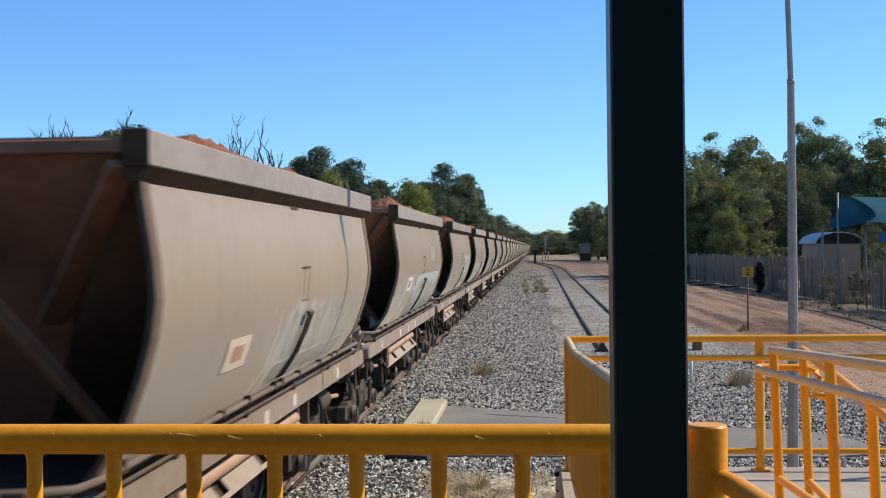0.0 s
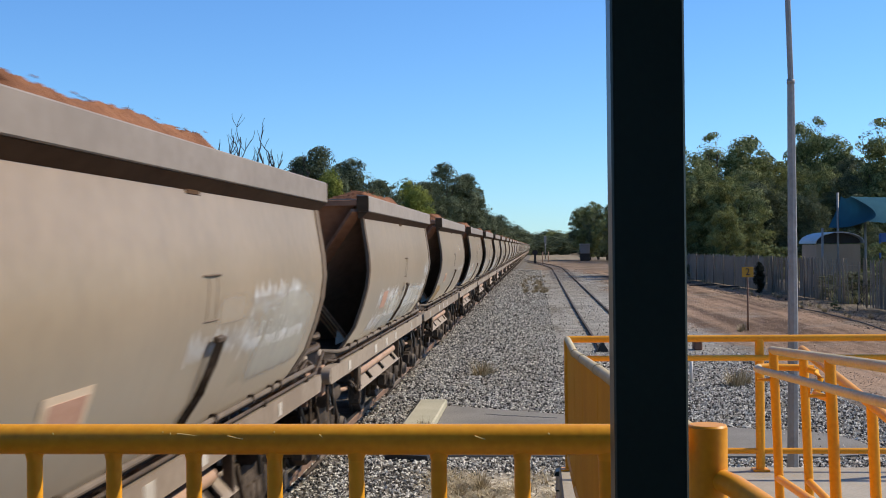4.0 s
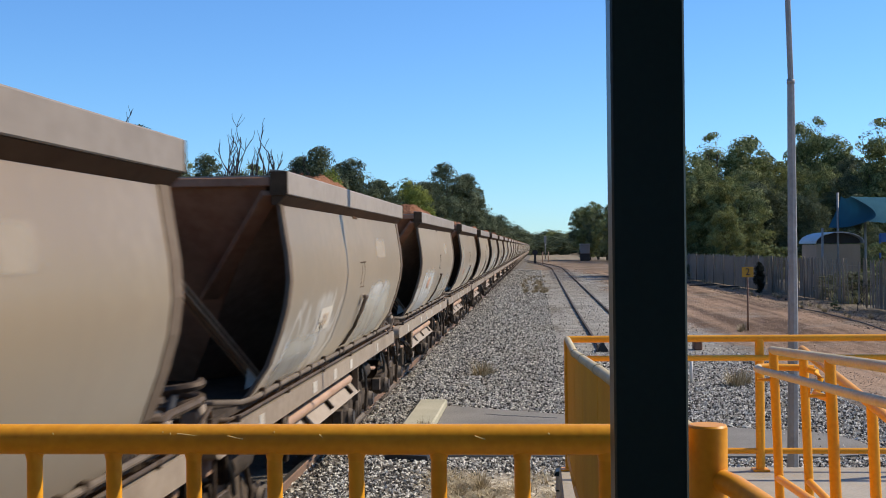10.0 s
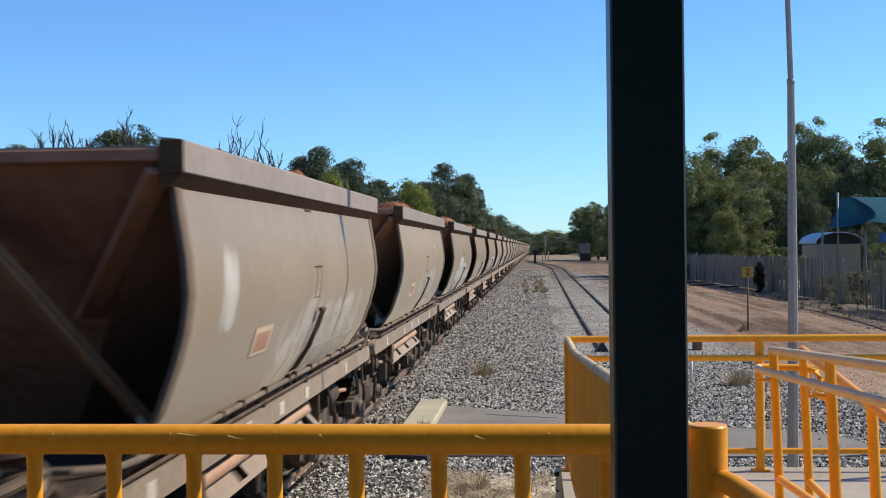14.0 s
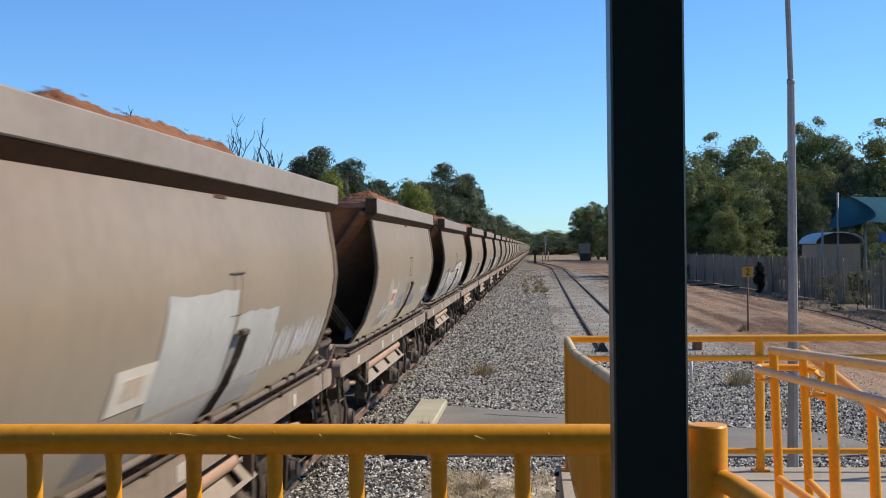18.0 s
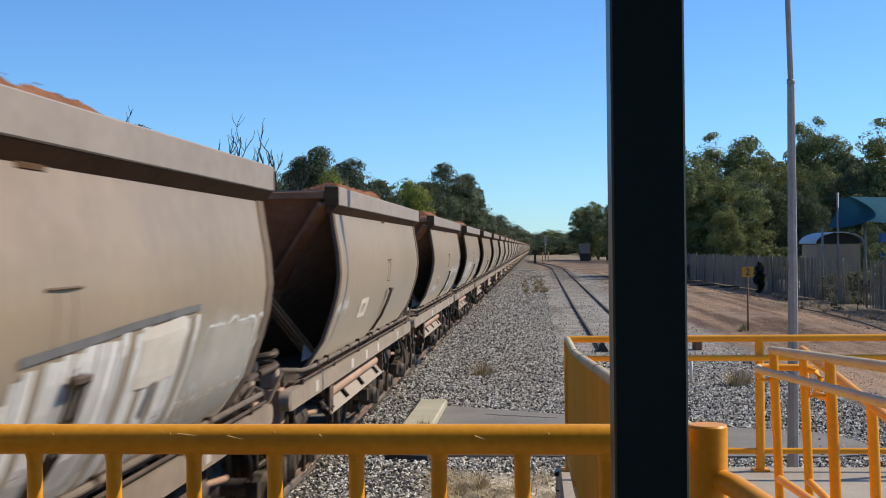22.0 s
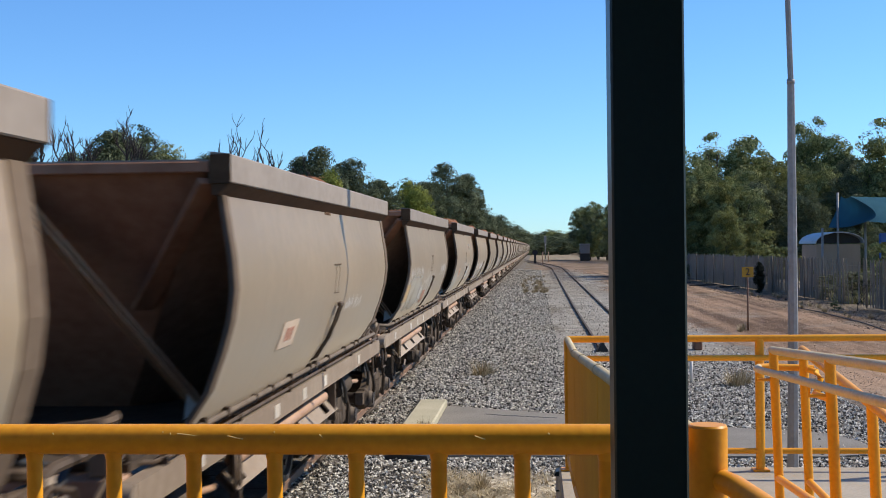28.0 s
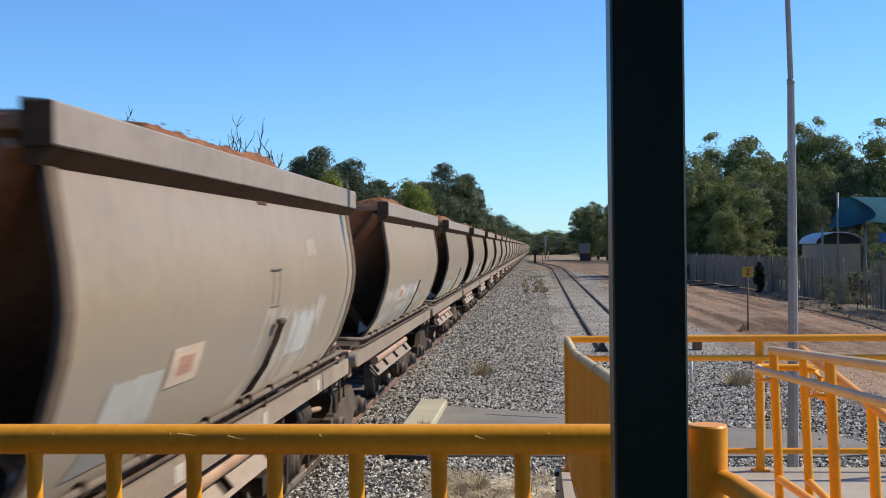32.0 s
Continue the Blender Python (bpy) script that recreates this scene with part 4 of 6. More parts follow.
            part("side_frame", prism(B(), [(c + u, z) for u, z in outline], min(s * 0.86, s * 0.95), max(s * 0.86, s * 0.95), "x"), M_BOGIE, bog)
        for dy in (-0.78, 0.78):
            part("axle_box", box(B(), 0.82, 1.00, c + dy - 0.12, c + dy + 0.12, 0.45, 0.69, 0.05), M_BOGIE, bog)
            part("bearing_cap", tube(B(), [(1.0, c + dy, 0.57), (1.035, c + dy, 0.57)], 0.095, 14, 0.08), M_DUSTPIPE, bog, "dusty bearing cap")
        if not near:
            continue
        part("brake_hose", tube(B(), [at(0.42, SILL0, 1.2), at(0.45, 0.2, 1.0), at(0.42, 0.05, 0.82), at(0.36, 0.01, 0.78)], 0.024, 8), M_BLACK, w)
        # ribbed hose coiled on the end of the deck
        coil = tube(B(), [at(0.98 + 0.13 * math.cos(k * 0.42), 0.42 + 0.10 * math.sin(k * 0.42), 1.43 + 0.006 * k) for k in range(32)], 0.028, 7)
        part("coiled_hose", coil, M_PIPE, w, "ribbed hose coil on the deck")
        part("deck_bracket", box(B(), 1.02, 1.12, *both(SILL0 + 0.02, SILL0 + 0.16), 1.362, 1.47, 0.01), M_SILL, w)
        part("deck_hose", tube(B(), [at(1.08, SILL0 + 0.35, 1.40), at(1.12, 0.3, 1.52), at(1.08, 0.02, 1.50)], 0.026, 8), M_PIPE, w)
        part("jumper_hose", tube(B(), [at(1.13, SILL0 + 0.25, 1.40), at(1.16, 0.42, 1.47), at(1.17, 0.22, 1.42), at(1.14, 0.06, 1.30), at(1.10, 0.0, 1.27)], 0.013, 8), M_PIPE, w, "dusty jumper hose")
        part("jumper_hose", tube(B(), [at(0.9, SILL0 + 0.3, 1.41), at(0.98, 0.35, 1.56), at(1.02, 0.14, 1.50), at(1.0, 0.02, 1.36)], 0.022, 8), M_BLACK, w, "black jumper hose")
        part("end_valve", tube(B(), [at(1.12, SILL0 + 0.06, 1.36), at(1.12, SILL0 + 0.06, 1.50)], 0.035, 8), M_SILL, w, "dusty end valve")
        part("deck_pipe", tube(B(), [at(0.2, SILL0 + 0.5, 1.42), at(1.0, SILL0 + 0.45, 1.46), at(1.12, SILL0 + 0.1, 1.46)], 0.022, 8), M_PIPE, w)
        part("valve_box", box(B(), 0.30, 0.62, *both(SILL0 + 0.2, SILL0 + 0.55), 1.395, 1.52, 0.02), M_PIPE, w)
        for dy in (-0.17, 0.0, 0.17):
            part("coil_spring", tube(B(), [(0.93, c + dy, 0.47), (0.93, c + dy, 0.70)], 0.062, 10), M_BOGIE, bog)
        part("brake_cylinder", tube(B(), [(1.0, c - 0.30, 0.98), (1.0, c + 0.22, 0.98)], 0.10, 12), M_BOGIE, bog)
        part("cylinder_rod", tube(B(), [(1.0, c + 0.22, 0.98), (1.06, c + 0.75, 0.94)], 0.022, 6), M_TANPIPE, bog)
        for dy in (-0.62, 0.98):
            part("hanging_hose", tube(B(), [(1.10, c + dy, 1.18), (1.15, c + dy + 0.05, 1.0), (1.13, c + dy + 0.16, 0.86), (1.08, c + dy + 0.24, 1.0), (1.06, c + dy + 0.26, 1.16)], 0.017, 6), M_BLACK, bog)
        part("spring_plank", box(B(), 0.88, 1.0, c - 0.40, c + 0.40, 0.41, 0.46, 0.01), M_DUSTPIPE, bog, "dusty spring plank")
        part("brake_rod", tube(B(), [(0.98, c - 1.1, 0.40), (0.98, c + 1.1, 0.40)], 0.018, 6), M_BOGIE, bog)
        for dy in (-1.30, -0.34, 0.34, 1.30):
            part("brake_block", box(B(), 0.52, 0.66, c + dy - 0.05, c + dy + 0.05, 0.30, 0.74, 0.02), M_BOGIE, bog)
        for dy in (-0.5, 0.42):
            part("brake_hanger", tube(B(), [(0.98, c + dy, 0.92), (1.01, c + dy + 0.06, 0.7), (0.99, c + dy + 0.1, 0.46)], 0.02, 6), M_BOGIE, bog)
    wheel_me = None
    for y in AXLES:
        axle = part("wheelset", tube(B(), [(-1.05, 0, 0), (1.05, 0, 0)], 0.07, 12), M_WHEEL, w)
        axle.location = (0, y, RAIL_Z + 0.004 + WHEEL_R)
        if wheel_me is None:
            bm = B()
            rings = [(-0.075, 0.06), (-0.075, 0.12), (-0.03, 0.16), (-0.03, 0.34), (-0.065, 0.36), (-0.065, WHEEL_R - 0.005), (0.035, WHEEL_R + 0.004), (0.045, WHEEL_R + 0.025), (0.068, WHEEL_R + 0.025), (0.068, 0.35), (0.02, 0.33), (0.02, 0.16), (0.075, 0.12), (0.075, 0.06)]
            n = 28
            vs = [[bm.verts.new((u, r * math.cos(a), r * math.sin(a))) for a in (2 * math.pi * k / n for k in range(n))] for u, r in rings]
            for a, b in zip(vs, vs[1:]):
                for k in range(n):
                    bm.faces.new((a[k], a[(k + 1) % n], b[(k + 1) % n], b[k]))
            for k in range(6):
                ang = k * math.pi / 3
                tube(bm, [(-0.05, 0.25 * math.cos(ang), 0.25 * math.sin(ang)), (-0.028, 0.25 * math.cos(ang), 0.25 * math.sin(ang))], 0.03, 8)
            wheel_me = mesh_of("wheel", bm, M_WHEEL)
        for s in (1, -1):
            ob = part("wheel", wheel_me, M_WHEEL, axle)
            ob.location = (s * 0.545, 0, 0)
            ob.rotation_euler = (0, 0, math.pi if s > 0 else 0)
    part("deck", box(B(), -1.16, 1.16, SILL0 + 0.17, SILL1 - 0.17, 1.362, 1.40), M_BOGIE, w)
    part("centre_sill", box(B(), -0.22, 0.22, SILL0 + 0.17, SILL1 - 0.17, 0.92, 1.358, 0.01), M_WAGON_DARK, w)
    for y in (3.55, PITCH / 2, PITCH - 3.55):
        part("discharge_door", box(B(), -0.95, 0.95, y - 0.36, y + 0.36, 0.98, 1.35, 0.02), M_WAGON_DARK, w)
    return w


# how high the ore stands in the wagons that were loaded more or less than usual
HEAPS = {1: 0.23, 3: 0.262, 6: 0.262, 8: 0.268, 12: 0.262, 7: 0.23, 9: 0.222, 13: 0.235, 17: 0.215, 18: 0.16}


def ore_mesh(seed, peak):
    """A heap of gritty red ore, highest along both sides, its flanks at the angle at which it slides."""
    nx, ny = 26, 120
    vs, fs = [], []
    r = random.Random(seed)
    start, stop = r.uniform(2.85, 3.15), r.uniform(5.3, 5.8)
    for j in range(ny + 1):
        for i in range(nx + 1):
            u, y = (i / nx * 2 - 1) * 1.355, RIM0 + 0.12 + (RIM1 - RIM0 - 0.24) * j / ny
            crest = peak - 0.14 * min(max((1.05 - abs(u)) / 0.5, 0), 1) + 0.015 * math.sin(y * 1.9 + seed * 1.7) + 0.03 * noise.noise((u * 0.9, y * 0.8, seed * 3.1))
            flank = min((1.355 - abs(u)) * 1.25 + 0.03, crest)
            ends = 0.06 + min(max(y - start - 0.6 * max(1 - abs(u) / 1.05, 0) + 0.4, 0) * 0.55, max(stop + 0.05 - y, 0) * 2.2)
            h = max(min(flank, ends), 0.03)
            fine = 0.030 * noise.noise((u * 4, y * 3.5, seed)) + 0.035 * noise.noise((u * 11, y * 10, seed)) + 0.030 * noise.noise((u * 24, y * 23, seed))
            vs.append((u, y, 2.73 + h + fine * (0.2 + 1.3 * min(h, 0.35))))
    for j in range(ny):
        for i in range(nx):
            a = j * (nx + 1) + i
            fs.append((a, a + 1, a + nx + 2, a + nx + 1))
    # lumps lying on it
    for _ in range(700):
        i, j = r.randrange(nx * 5 // 8, nx), r.randrange(6, ny - 6)
        p, k, n = vs[j * (nx + 1) + i], r.uniform(0.006, 0.013), len(vs)
        q = (p[0] + r.uniform(-0.05, 0.05), p[1] + r.uniform(-0.03, 0.03), p[2] + k * 0.1)
        vs += [(q[0] + dx * k * r.uniform(0.6, 1.3), q[1] + dy * k * r.uniform(0.6, 1.3), q[2] + dz * k * r.uniform(0.6, 1.2)) for dx, dy, dz in ((1, 0, 0), (-1, 0, 0), (0, 1, 0), (0, -1, 0), (0, 0, 1))]
        fs += [(n, n + 2, n + 4), (n + 2, n + 1, n + 4), (n + 1, n + 3, n + 4), (n + 3, n, n + 4)]
    return soup("ore_load", vs, fs, M_ORE)


def side_at(y, z, off=0.004):
    """A point on the outside of the wagon's curved side."""
    for (u0, z0), (u1, z1) in zip(PROFILE, PROFILE[1:]):
        if z1 <= z <= z0:
            return (u0 + (u1 - u0) * (z0 - z) / (z0 - z1) + off, y, z)
    return (PROFILE[-1][0] + off, y, z)


def stroke_on(bm, pts, width, off):
    """One brush stroke along (y, z) points, laid on the side."""
    fine = []
    for (a, b), (c, d) in zip(pts, pts[1:]):
        n = max(2, int(abs(d - b) / 0.06) + 1)
        fine += [(a + (c - a) * k / n, b + (d - b) * k / n) for k in range(n)]
    fine.append(pts[-1])
    rows = []
    for i, (y, z) in enumerate(fine):
        p, q = fine[max(i - 1, 0)], fine[min(i + 1, len(fine) - 1)]
        d = Vector((q[0] - p[0], q[1] - p[1])).normalized() * (width / 2)
        rows.append((bm.verts.new(side_at(y - d.y, z + d.x, off)), bm.verts.new(side_at(y + d.y, z - d.x, off))))
    for (a, b), (c, d) in zip(rows, rows[1:]):
        bm.faces.new((a, b, d, c))


def scrawl(w, y0, y1, z0, z1, seed, style):
    """Illegible spray paint on a wagon's side: strokes (scribble, loops, letters), slabs, filled shapes with dark edges (block), or a thin smear."""
    r = random.Random(seed)
    if style in ("slab", "goldslab"):
        bm = B()
        n, m = 8, 9
        rows = [[bm.verts.new(side_at(y0 + (y1 - y0) * (i / n) + r.uniform(-0.012, 0.012) - 0.30 * (1 - k / m) * (0.4 if i == 0 else 0.0), z0 + (z1 - z0) * k / m + (r.uniform(-0.02, 0.01) if k == m else 0), 0.004)) for k in range(m + 1)] for i in range(n + 1)]
        for p, q in zip(rows, rows[1:]):
            for k in range(m):
                bm.faces.new((p[k], q[k], q[k + 1], p[k + 1])).smooth = True
        part("paint_patch", bm, M_CHALK if style == "slab" else M_OCHRE, w, "chalky pale painted-over patch" if style == "slab" else "ochre painted-over patch")
        return
    if style in ("scribble", "loops", "letters"):
        bm = B()
        rows_n = 1 if style != "scribble" else max(1, round((z1 - z0) / 0.22))
        step = {"scribble": 0.085, "loops": 0.17, "letters": 0.26}[style]
        wide = {"scribble": 0.022, "loops": 0.017, "letters": 0.026}[style]
        for row in range(rows_n):
            lo = z0 + (z1 - z0) * row / rows_n + 0.01
            hi = z0 + (z1 - z0) * (row + 1) / rows_n - 0.01
            y = y0 + r.uniform(0, 0.2)
            stop = y1 - r.uniform(0, 0.25) * (y1 - y0)
            while y < stop:
                if style == "loops":
                    cy, cz, ry, rz = y + step / 2, (lo + hi) / 2, step * r.uniform(0.5, 1.3), (hi - lo) / 2 * r.uniform(0.7, 1.0)
                    a0, turns = r.uniform(0, 6.28), r.uniform(0.8, 1.6)
                    pts = [(cy + ry * math.cos(a0 + turns * 6.28 * k / 14) * (1 - 0.3 * k / 14) + 0.10 * k / 14, cz + rz * math.sin(a0 + turns * 6.28 * k / 14) * (1 - 0.2 * k / 14)) for k in range(15)]
                elif style == "letters":
                    a, b, c = r.uniform(0, 0.1), r.uniform(0.05, 0.2), r.uniform(0.3, 0.7)
                    mid = lo + (hi - lo) * c
                    pts = [(y, lo), (y + a, hi), (y + b + 0.04, mid), (y + step * 0.8, hi - 0.02), (y + step * 0.75, lo + 0.02)]
                else:
                    n = r.randrange(3, 8)
                    pts, yy = [], y
                    for k in range(n):
                        pts += [(yy, lo + r.uniform(0, 0.05)), (yy + r.uniform(0.02, 0.06), hi - r.uniform(0, 0.06))]
                        yy += step * r.uniform(0.7, 1.2)
                    y = yy - step
                stroke_on(bm, pts, wide * r.uniform(0.8, 1.2), 0.003)
                y += step * r.uniform(1.0, 1.5)
        tagged(part("spray_scribble", bm, M_SPRAY, w, "illegible pale spray-painted scribble"), kind="stuff")
        return
    if style != "block":
        bm = B()
        n, m = max(4, int((y1 - y0) / 0.25)), 9
        rows = [[bm.verts.new(side_at(y0 + (y1 - y0) * i / n, z0 + (z1 - z0) * k / m, 0.003 + 0.001 * (seed % 3))) for k in range(m + 1)] for i in range(n + 1)]
        for p, q in zip(rows, rows[1:]):
            for k in range(m):
                bm.faces.new((p[k], q[k], q[k + 1], p[k + 1])).smooth = True
        part("paint_patch", bm, SMEARS[style], w, {"wash": "faded pale paint wash", "drip": "pale paint running down", "white": "white painted patch", "gold": "ochre paint patch", "band": "pale grey painted band", "square": "faded cream square", "blue": "blue paint smudge"}[style])
        return
    if style == "block":
        pale, dark, grey, cream = B(), B(), B(), B()

        def crown(y):
            return float(np.interp(y, (1.57, 2.12, 2.6, 2.9, 3.8, 4.15, 4.2, 5.9, 7.1), (1.74, 1.90, 1.97, 1.93, 1.90, 1.92, 2.02, 2.09, 2.08)))
        for k in range(int((y1 - y0) / 0.08)):
            y, low = y0 + k * 0.08, z0 + r.uniform(0, 0.03)
            if r.random() < 0.93:
                stroke_on(pale, [(y, low), (y + r.uniform(-0.01, 0.03), crown(y) - r.uniform(0, 0.035))], r.uniform(0.06, 0.088), 0.004 + 0.0005 * (k % 2))
            if r.random() < 0.7:
                stroke_on(grey, [(y + 0.03, low + r.uniform(0, 0.2)), (y + 0.03 + r.uniform(-0.01, 0.03), crown(y) - r.uniform(0, 0.12))], r.uniform(0.008, 0.026), 0.006)
        for a, b in ((y0, 2.05), (2.1, 2.7), (3.45, 4.05), (4.2, 6.15)):
            stroke_on(dark, [(a + (b - a) * k / 6, crown(a + (b - a) * k / 6) + r.uniform(0, 0.012)) for k in range(7)], 0.032, 0.0072)
        for a, low, n in ((2.84, z0, 8), (5.42, 1.79, 7)):
            for k in range(n):
                stroke_on(cream, [(a + k * 0.082, low + r.uniform(0, 0.02)), (a + k * 0.082, crown(a + k * 0.082) - 0.02)], 0.086, 0.0068)
        stroke_on(dark, [(5.62, 1.66), (5.66, 1.79)], 0.10, 0.0072)
        tagged(part("spray_streak", grey, M_GALV, w, "thin grey upright spray streaks"), kind="stuff")
        tagged(part("spray_panel", cream, M_BLEACHED, w, "cream spray-painted panels"), kind="stuff")
        red, bar = B(), B()
        for k in range(4):
            stroke_on(red, [(3.0 + k * 0.085, 1.54), (3.06 + k * 0.085, 1.74 - 0.02 * k)], 0.09, 0.0088)
        for k in range(3):
            stroke_on(bar, [(2.50 + k * 0.09, 1.50), (2.52 + k * 0.09, 1.97)], 0.1, 0.0095)
        tagged(part("spray_red", red, M_FADED_RED, w, "faded red spray patch"), kind="stuff")
        tagged(part("spray_bar", bar, M_SCRAWL_DARK, w, "dark spray bar"), kind="stuff")
        tagged(part("spray_fill", pale, M_SCRAWL, w, "pale spray-painted shapes"), kind="stuff")
        tagged(part("spray_outline", dark, M_SCRAWL_DARK, w, "dark spray-painted edges"), kind="stuff")
        return


# wagon, from and to along it, from and to in height, and what is painted there
SCRAWLS = (
    (1, 3.6, 7.4, 1.42, 2.1, "wash"),
    (2, 3.1, 7.75, 1.37, 2.02, "band"), (2, 3.2, 7.7, 1.40, 2.0, "wash"), (2, 5.4, 6.4, 2.14, 2.46, "square"), (2, 3.3, 4.3, 1.75, 1.92, "scribble"),
    (3, 5.2, 7.0, 1.75, 2.20, "scribble"), (3, 5.0, 7.6, 1.55, 2.25, "wash"), (3, 4.6, 5.4, 1.98, 2.16, "square"), (3, 4.2, 5.5, 1.80, 2.0, "scribble"),
    (4, 2.2, 4.4, 1.46, 1.97, "scribble"), (4, 2.6, 7.5, 1.42, 1.95, "drip"), (4, 4.6, 7.4, 1.54, 1.95, "scribble"), (4, 4.5, 7.3, 1.45, 1.96, "wash"), (4, 6.9, 7.5, 1.95, 2.2, "scribble"), (4, 5.0, 5.7, 1.68, 1.90, "white"),
    (5, 5.5, 6.15, 2.28, 2.47, "square"), (5, 1.3, 2.4, 1.45, 1.78, "gold"), (5, 5.8, 7.0, 1.85, 2.02, "scribble"),
    (6, 2.1, 3.4, 1.50, 2.02, "drip"), (6, 2.2, 3.2, 1.55, 1.99, "scribble"), (6, 1.35, 1.95, 1.45, 2.02, "white"), (6, 3.4, 4.2, 1.42, 2.06, "drip"), (6, 5.3, 6.3, 2.28, 2.50, "square"),
    (7, 4.5, 7.7, 1.42, 2.10, "wash"), (7, 4.9, 6.9, 1.75, 2.08, "white"), (7, 1.45, 2.8, 1.50, 1.80, "scribble"), (7, 1.4, 2.9, 1.42, 1.82, "wash"), (7, 5.4, 6.3, 2.25, 2.5, "square"),
    (8, 1.75, 4.0, 1.42, 2.14, "drip"), (8, 1.6, 3.9, 1.36, 2.16, "white"), (8, 5.3, 6.2, 2.25, 2.47, "square"), (8, 4.4, 7.6, 1.40, 1.98, "wash"), (8, 1.25, 1.75, 1.60, 1.88, "white"),
    (9, 1.75, 2.25, 1.9, 2.5, "drip"), (9, 4.1, 7.4, 1.42, 1.98, "wash"),
    (10, 5.6, 6.1, 2.25, 2.48, "square"), (10, 4.9, 6.3, 1.55, 2.2, "wash"),
    (11, 3.35, 4.55, 1.40, 2.17, "slab"), (11, 4.62, 5.62, 1.48, 2.03, "slab"), (11, 5.2, 7.5, 1.60, 1.90, "scribble"), (11, 2.6, 3.3, 1.46, 1.70, "blue"),
    (12, 2.15, 3.05, 1.56, 1.80, "scribble"), (12, 2.1, 3.1, 1.5, 1.82, "wash"), (12, 3.7, 4.4, 1.62, 1.84, "blue"), (12, 4.8, 5.9, 1.60, 1.82, "blue"), (12, 6.4, 7.6, 1.70, 1.90, "scribble"),
    (13, 1.55, 6.2, 1.42, 2.10, "block"), (13, 6.2, 7.5, 1.77, 2.05, "loops"), (13, 6.15, 7.45, 1.48, 1.76, "loops"), (13, 6.2, 7.3, 1.62, 1.9, "scribble"), (13, 5.9, 7.7, 1.40, 2.2, "wash"),
    (14, 1.35, 1.95, 1.80, 1.97, "scribble"),
    (15, 1.9, 2.85, 1.60, 1.80, "scribble"), (15, 4.6, 7.0, 1.62, 1.80, "scribble"), (15, 5.1, 6.9, 1.82, 2.02, "scribble"), (15, 4.6, 7.2, 1.5, 2.0, "wash"),
    (16, 1.3, 4.5, 1.42, 2.16, "white"), (16, 1.3, 4.4, 1.40, 2.14, "drip"), (16, 5.5, 7.15, 1.82, 2.08, "loops"), (16, 6.5, 7.4, 1.55, 1.74, "loops"),
    (17, 5.1, 6.2, 1.82, 1.98, "scribble"),
    (18, 1.4, 3.4, 1.86, 2.12, "letters"), (18, 1.3, 2.25, 1.68, 1.90, "goldslab"), (18, 2.75, 3.5, 1.58, 1.90, "scribble"), (18, 6.2, 7.3, 1.90, 2.10, "letters"), (18, 1.4, 3.5, 1.5, 2.1, "wash"),
    (19, 5.5, 5.95, 2.3, 2.47, "square"), (19, 5.1, 6.1, 1.62, 2.04, "white"), (19, 1.85, 2.5, 1.50, 1.86, "slab"),
    (20, 1.5, 4.8, 1.48, 1.95, "scribble"), (20, 1.5, 7.4, 1.42, 1.8, "wash"), (21, 1.5, 4.0, 1.42, 1.9, "drip"), (22, 3.0, 6.4, 1.45, 1.9, "scribble"), (23, 1.5, 7.4, 1.42, 1.9, "wash"),
    (24, 4.7, 7.2, 1.42, 2.0, "white"), (25, 2.0, 5.0, 1.42, 1.9, "drip"), (26, 2.5, 7.0, 1.42, 1.9, "wash"))


WAGONS = []
N_WAGONS = 60


PLACARD_AT = {1: (2.89, 1.80, 0), 2: (2.80, 1.91, 2), 3: (2.86, 1.80, 1), 4: (2.87, 1.82, 3), 5: (2.75, 1.83, 1), 6: (2.78, 1.83, 1), 7: (2.86, 1.83, 4), 8: (2.87, 1.84, 1), 9: (2.96, 1.83, 1), 10: (2.9, 1.82, 0), 11: (3.06, 1.81, 4),
              12: (3.10, 1.81, 0), 13: (3.18, 1.79, 0), 14: (3.01, 1.81, 4), 15: (2.71, 1.81, 1), 16: (2.9, 1.82, 3), 17: (2.95, 1.81, 0), 18: (4.02, 1.66, 3), 19: (2.83, 1.84, 0)}


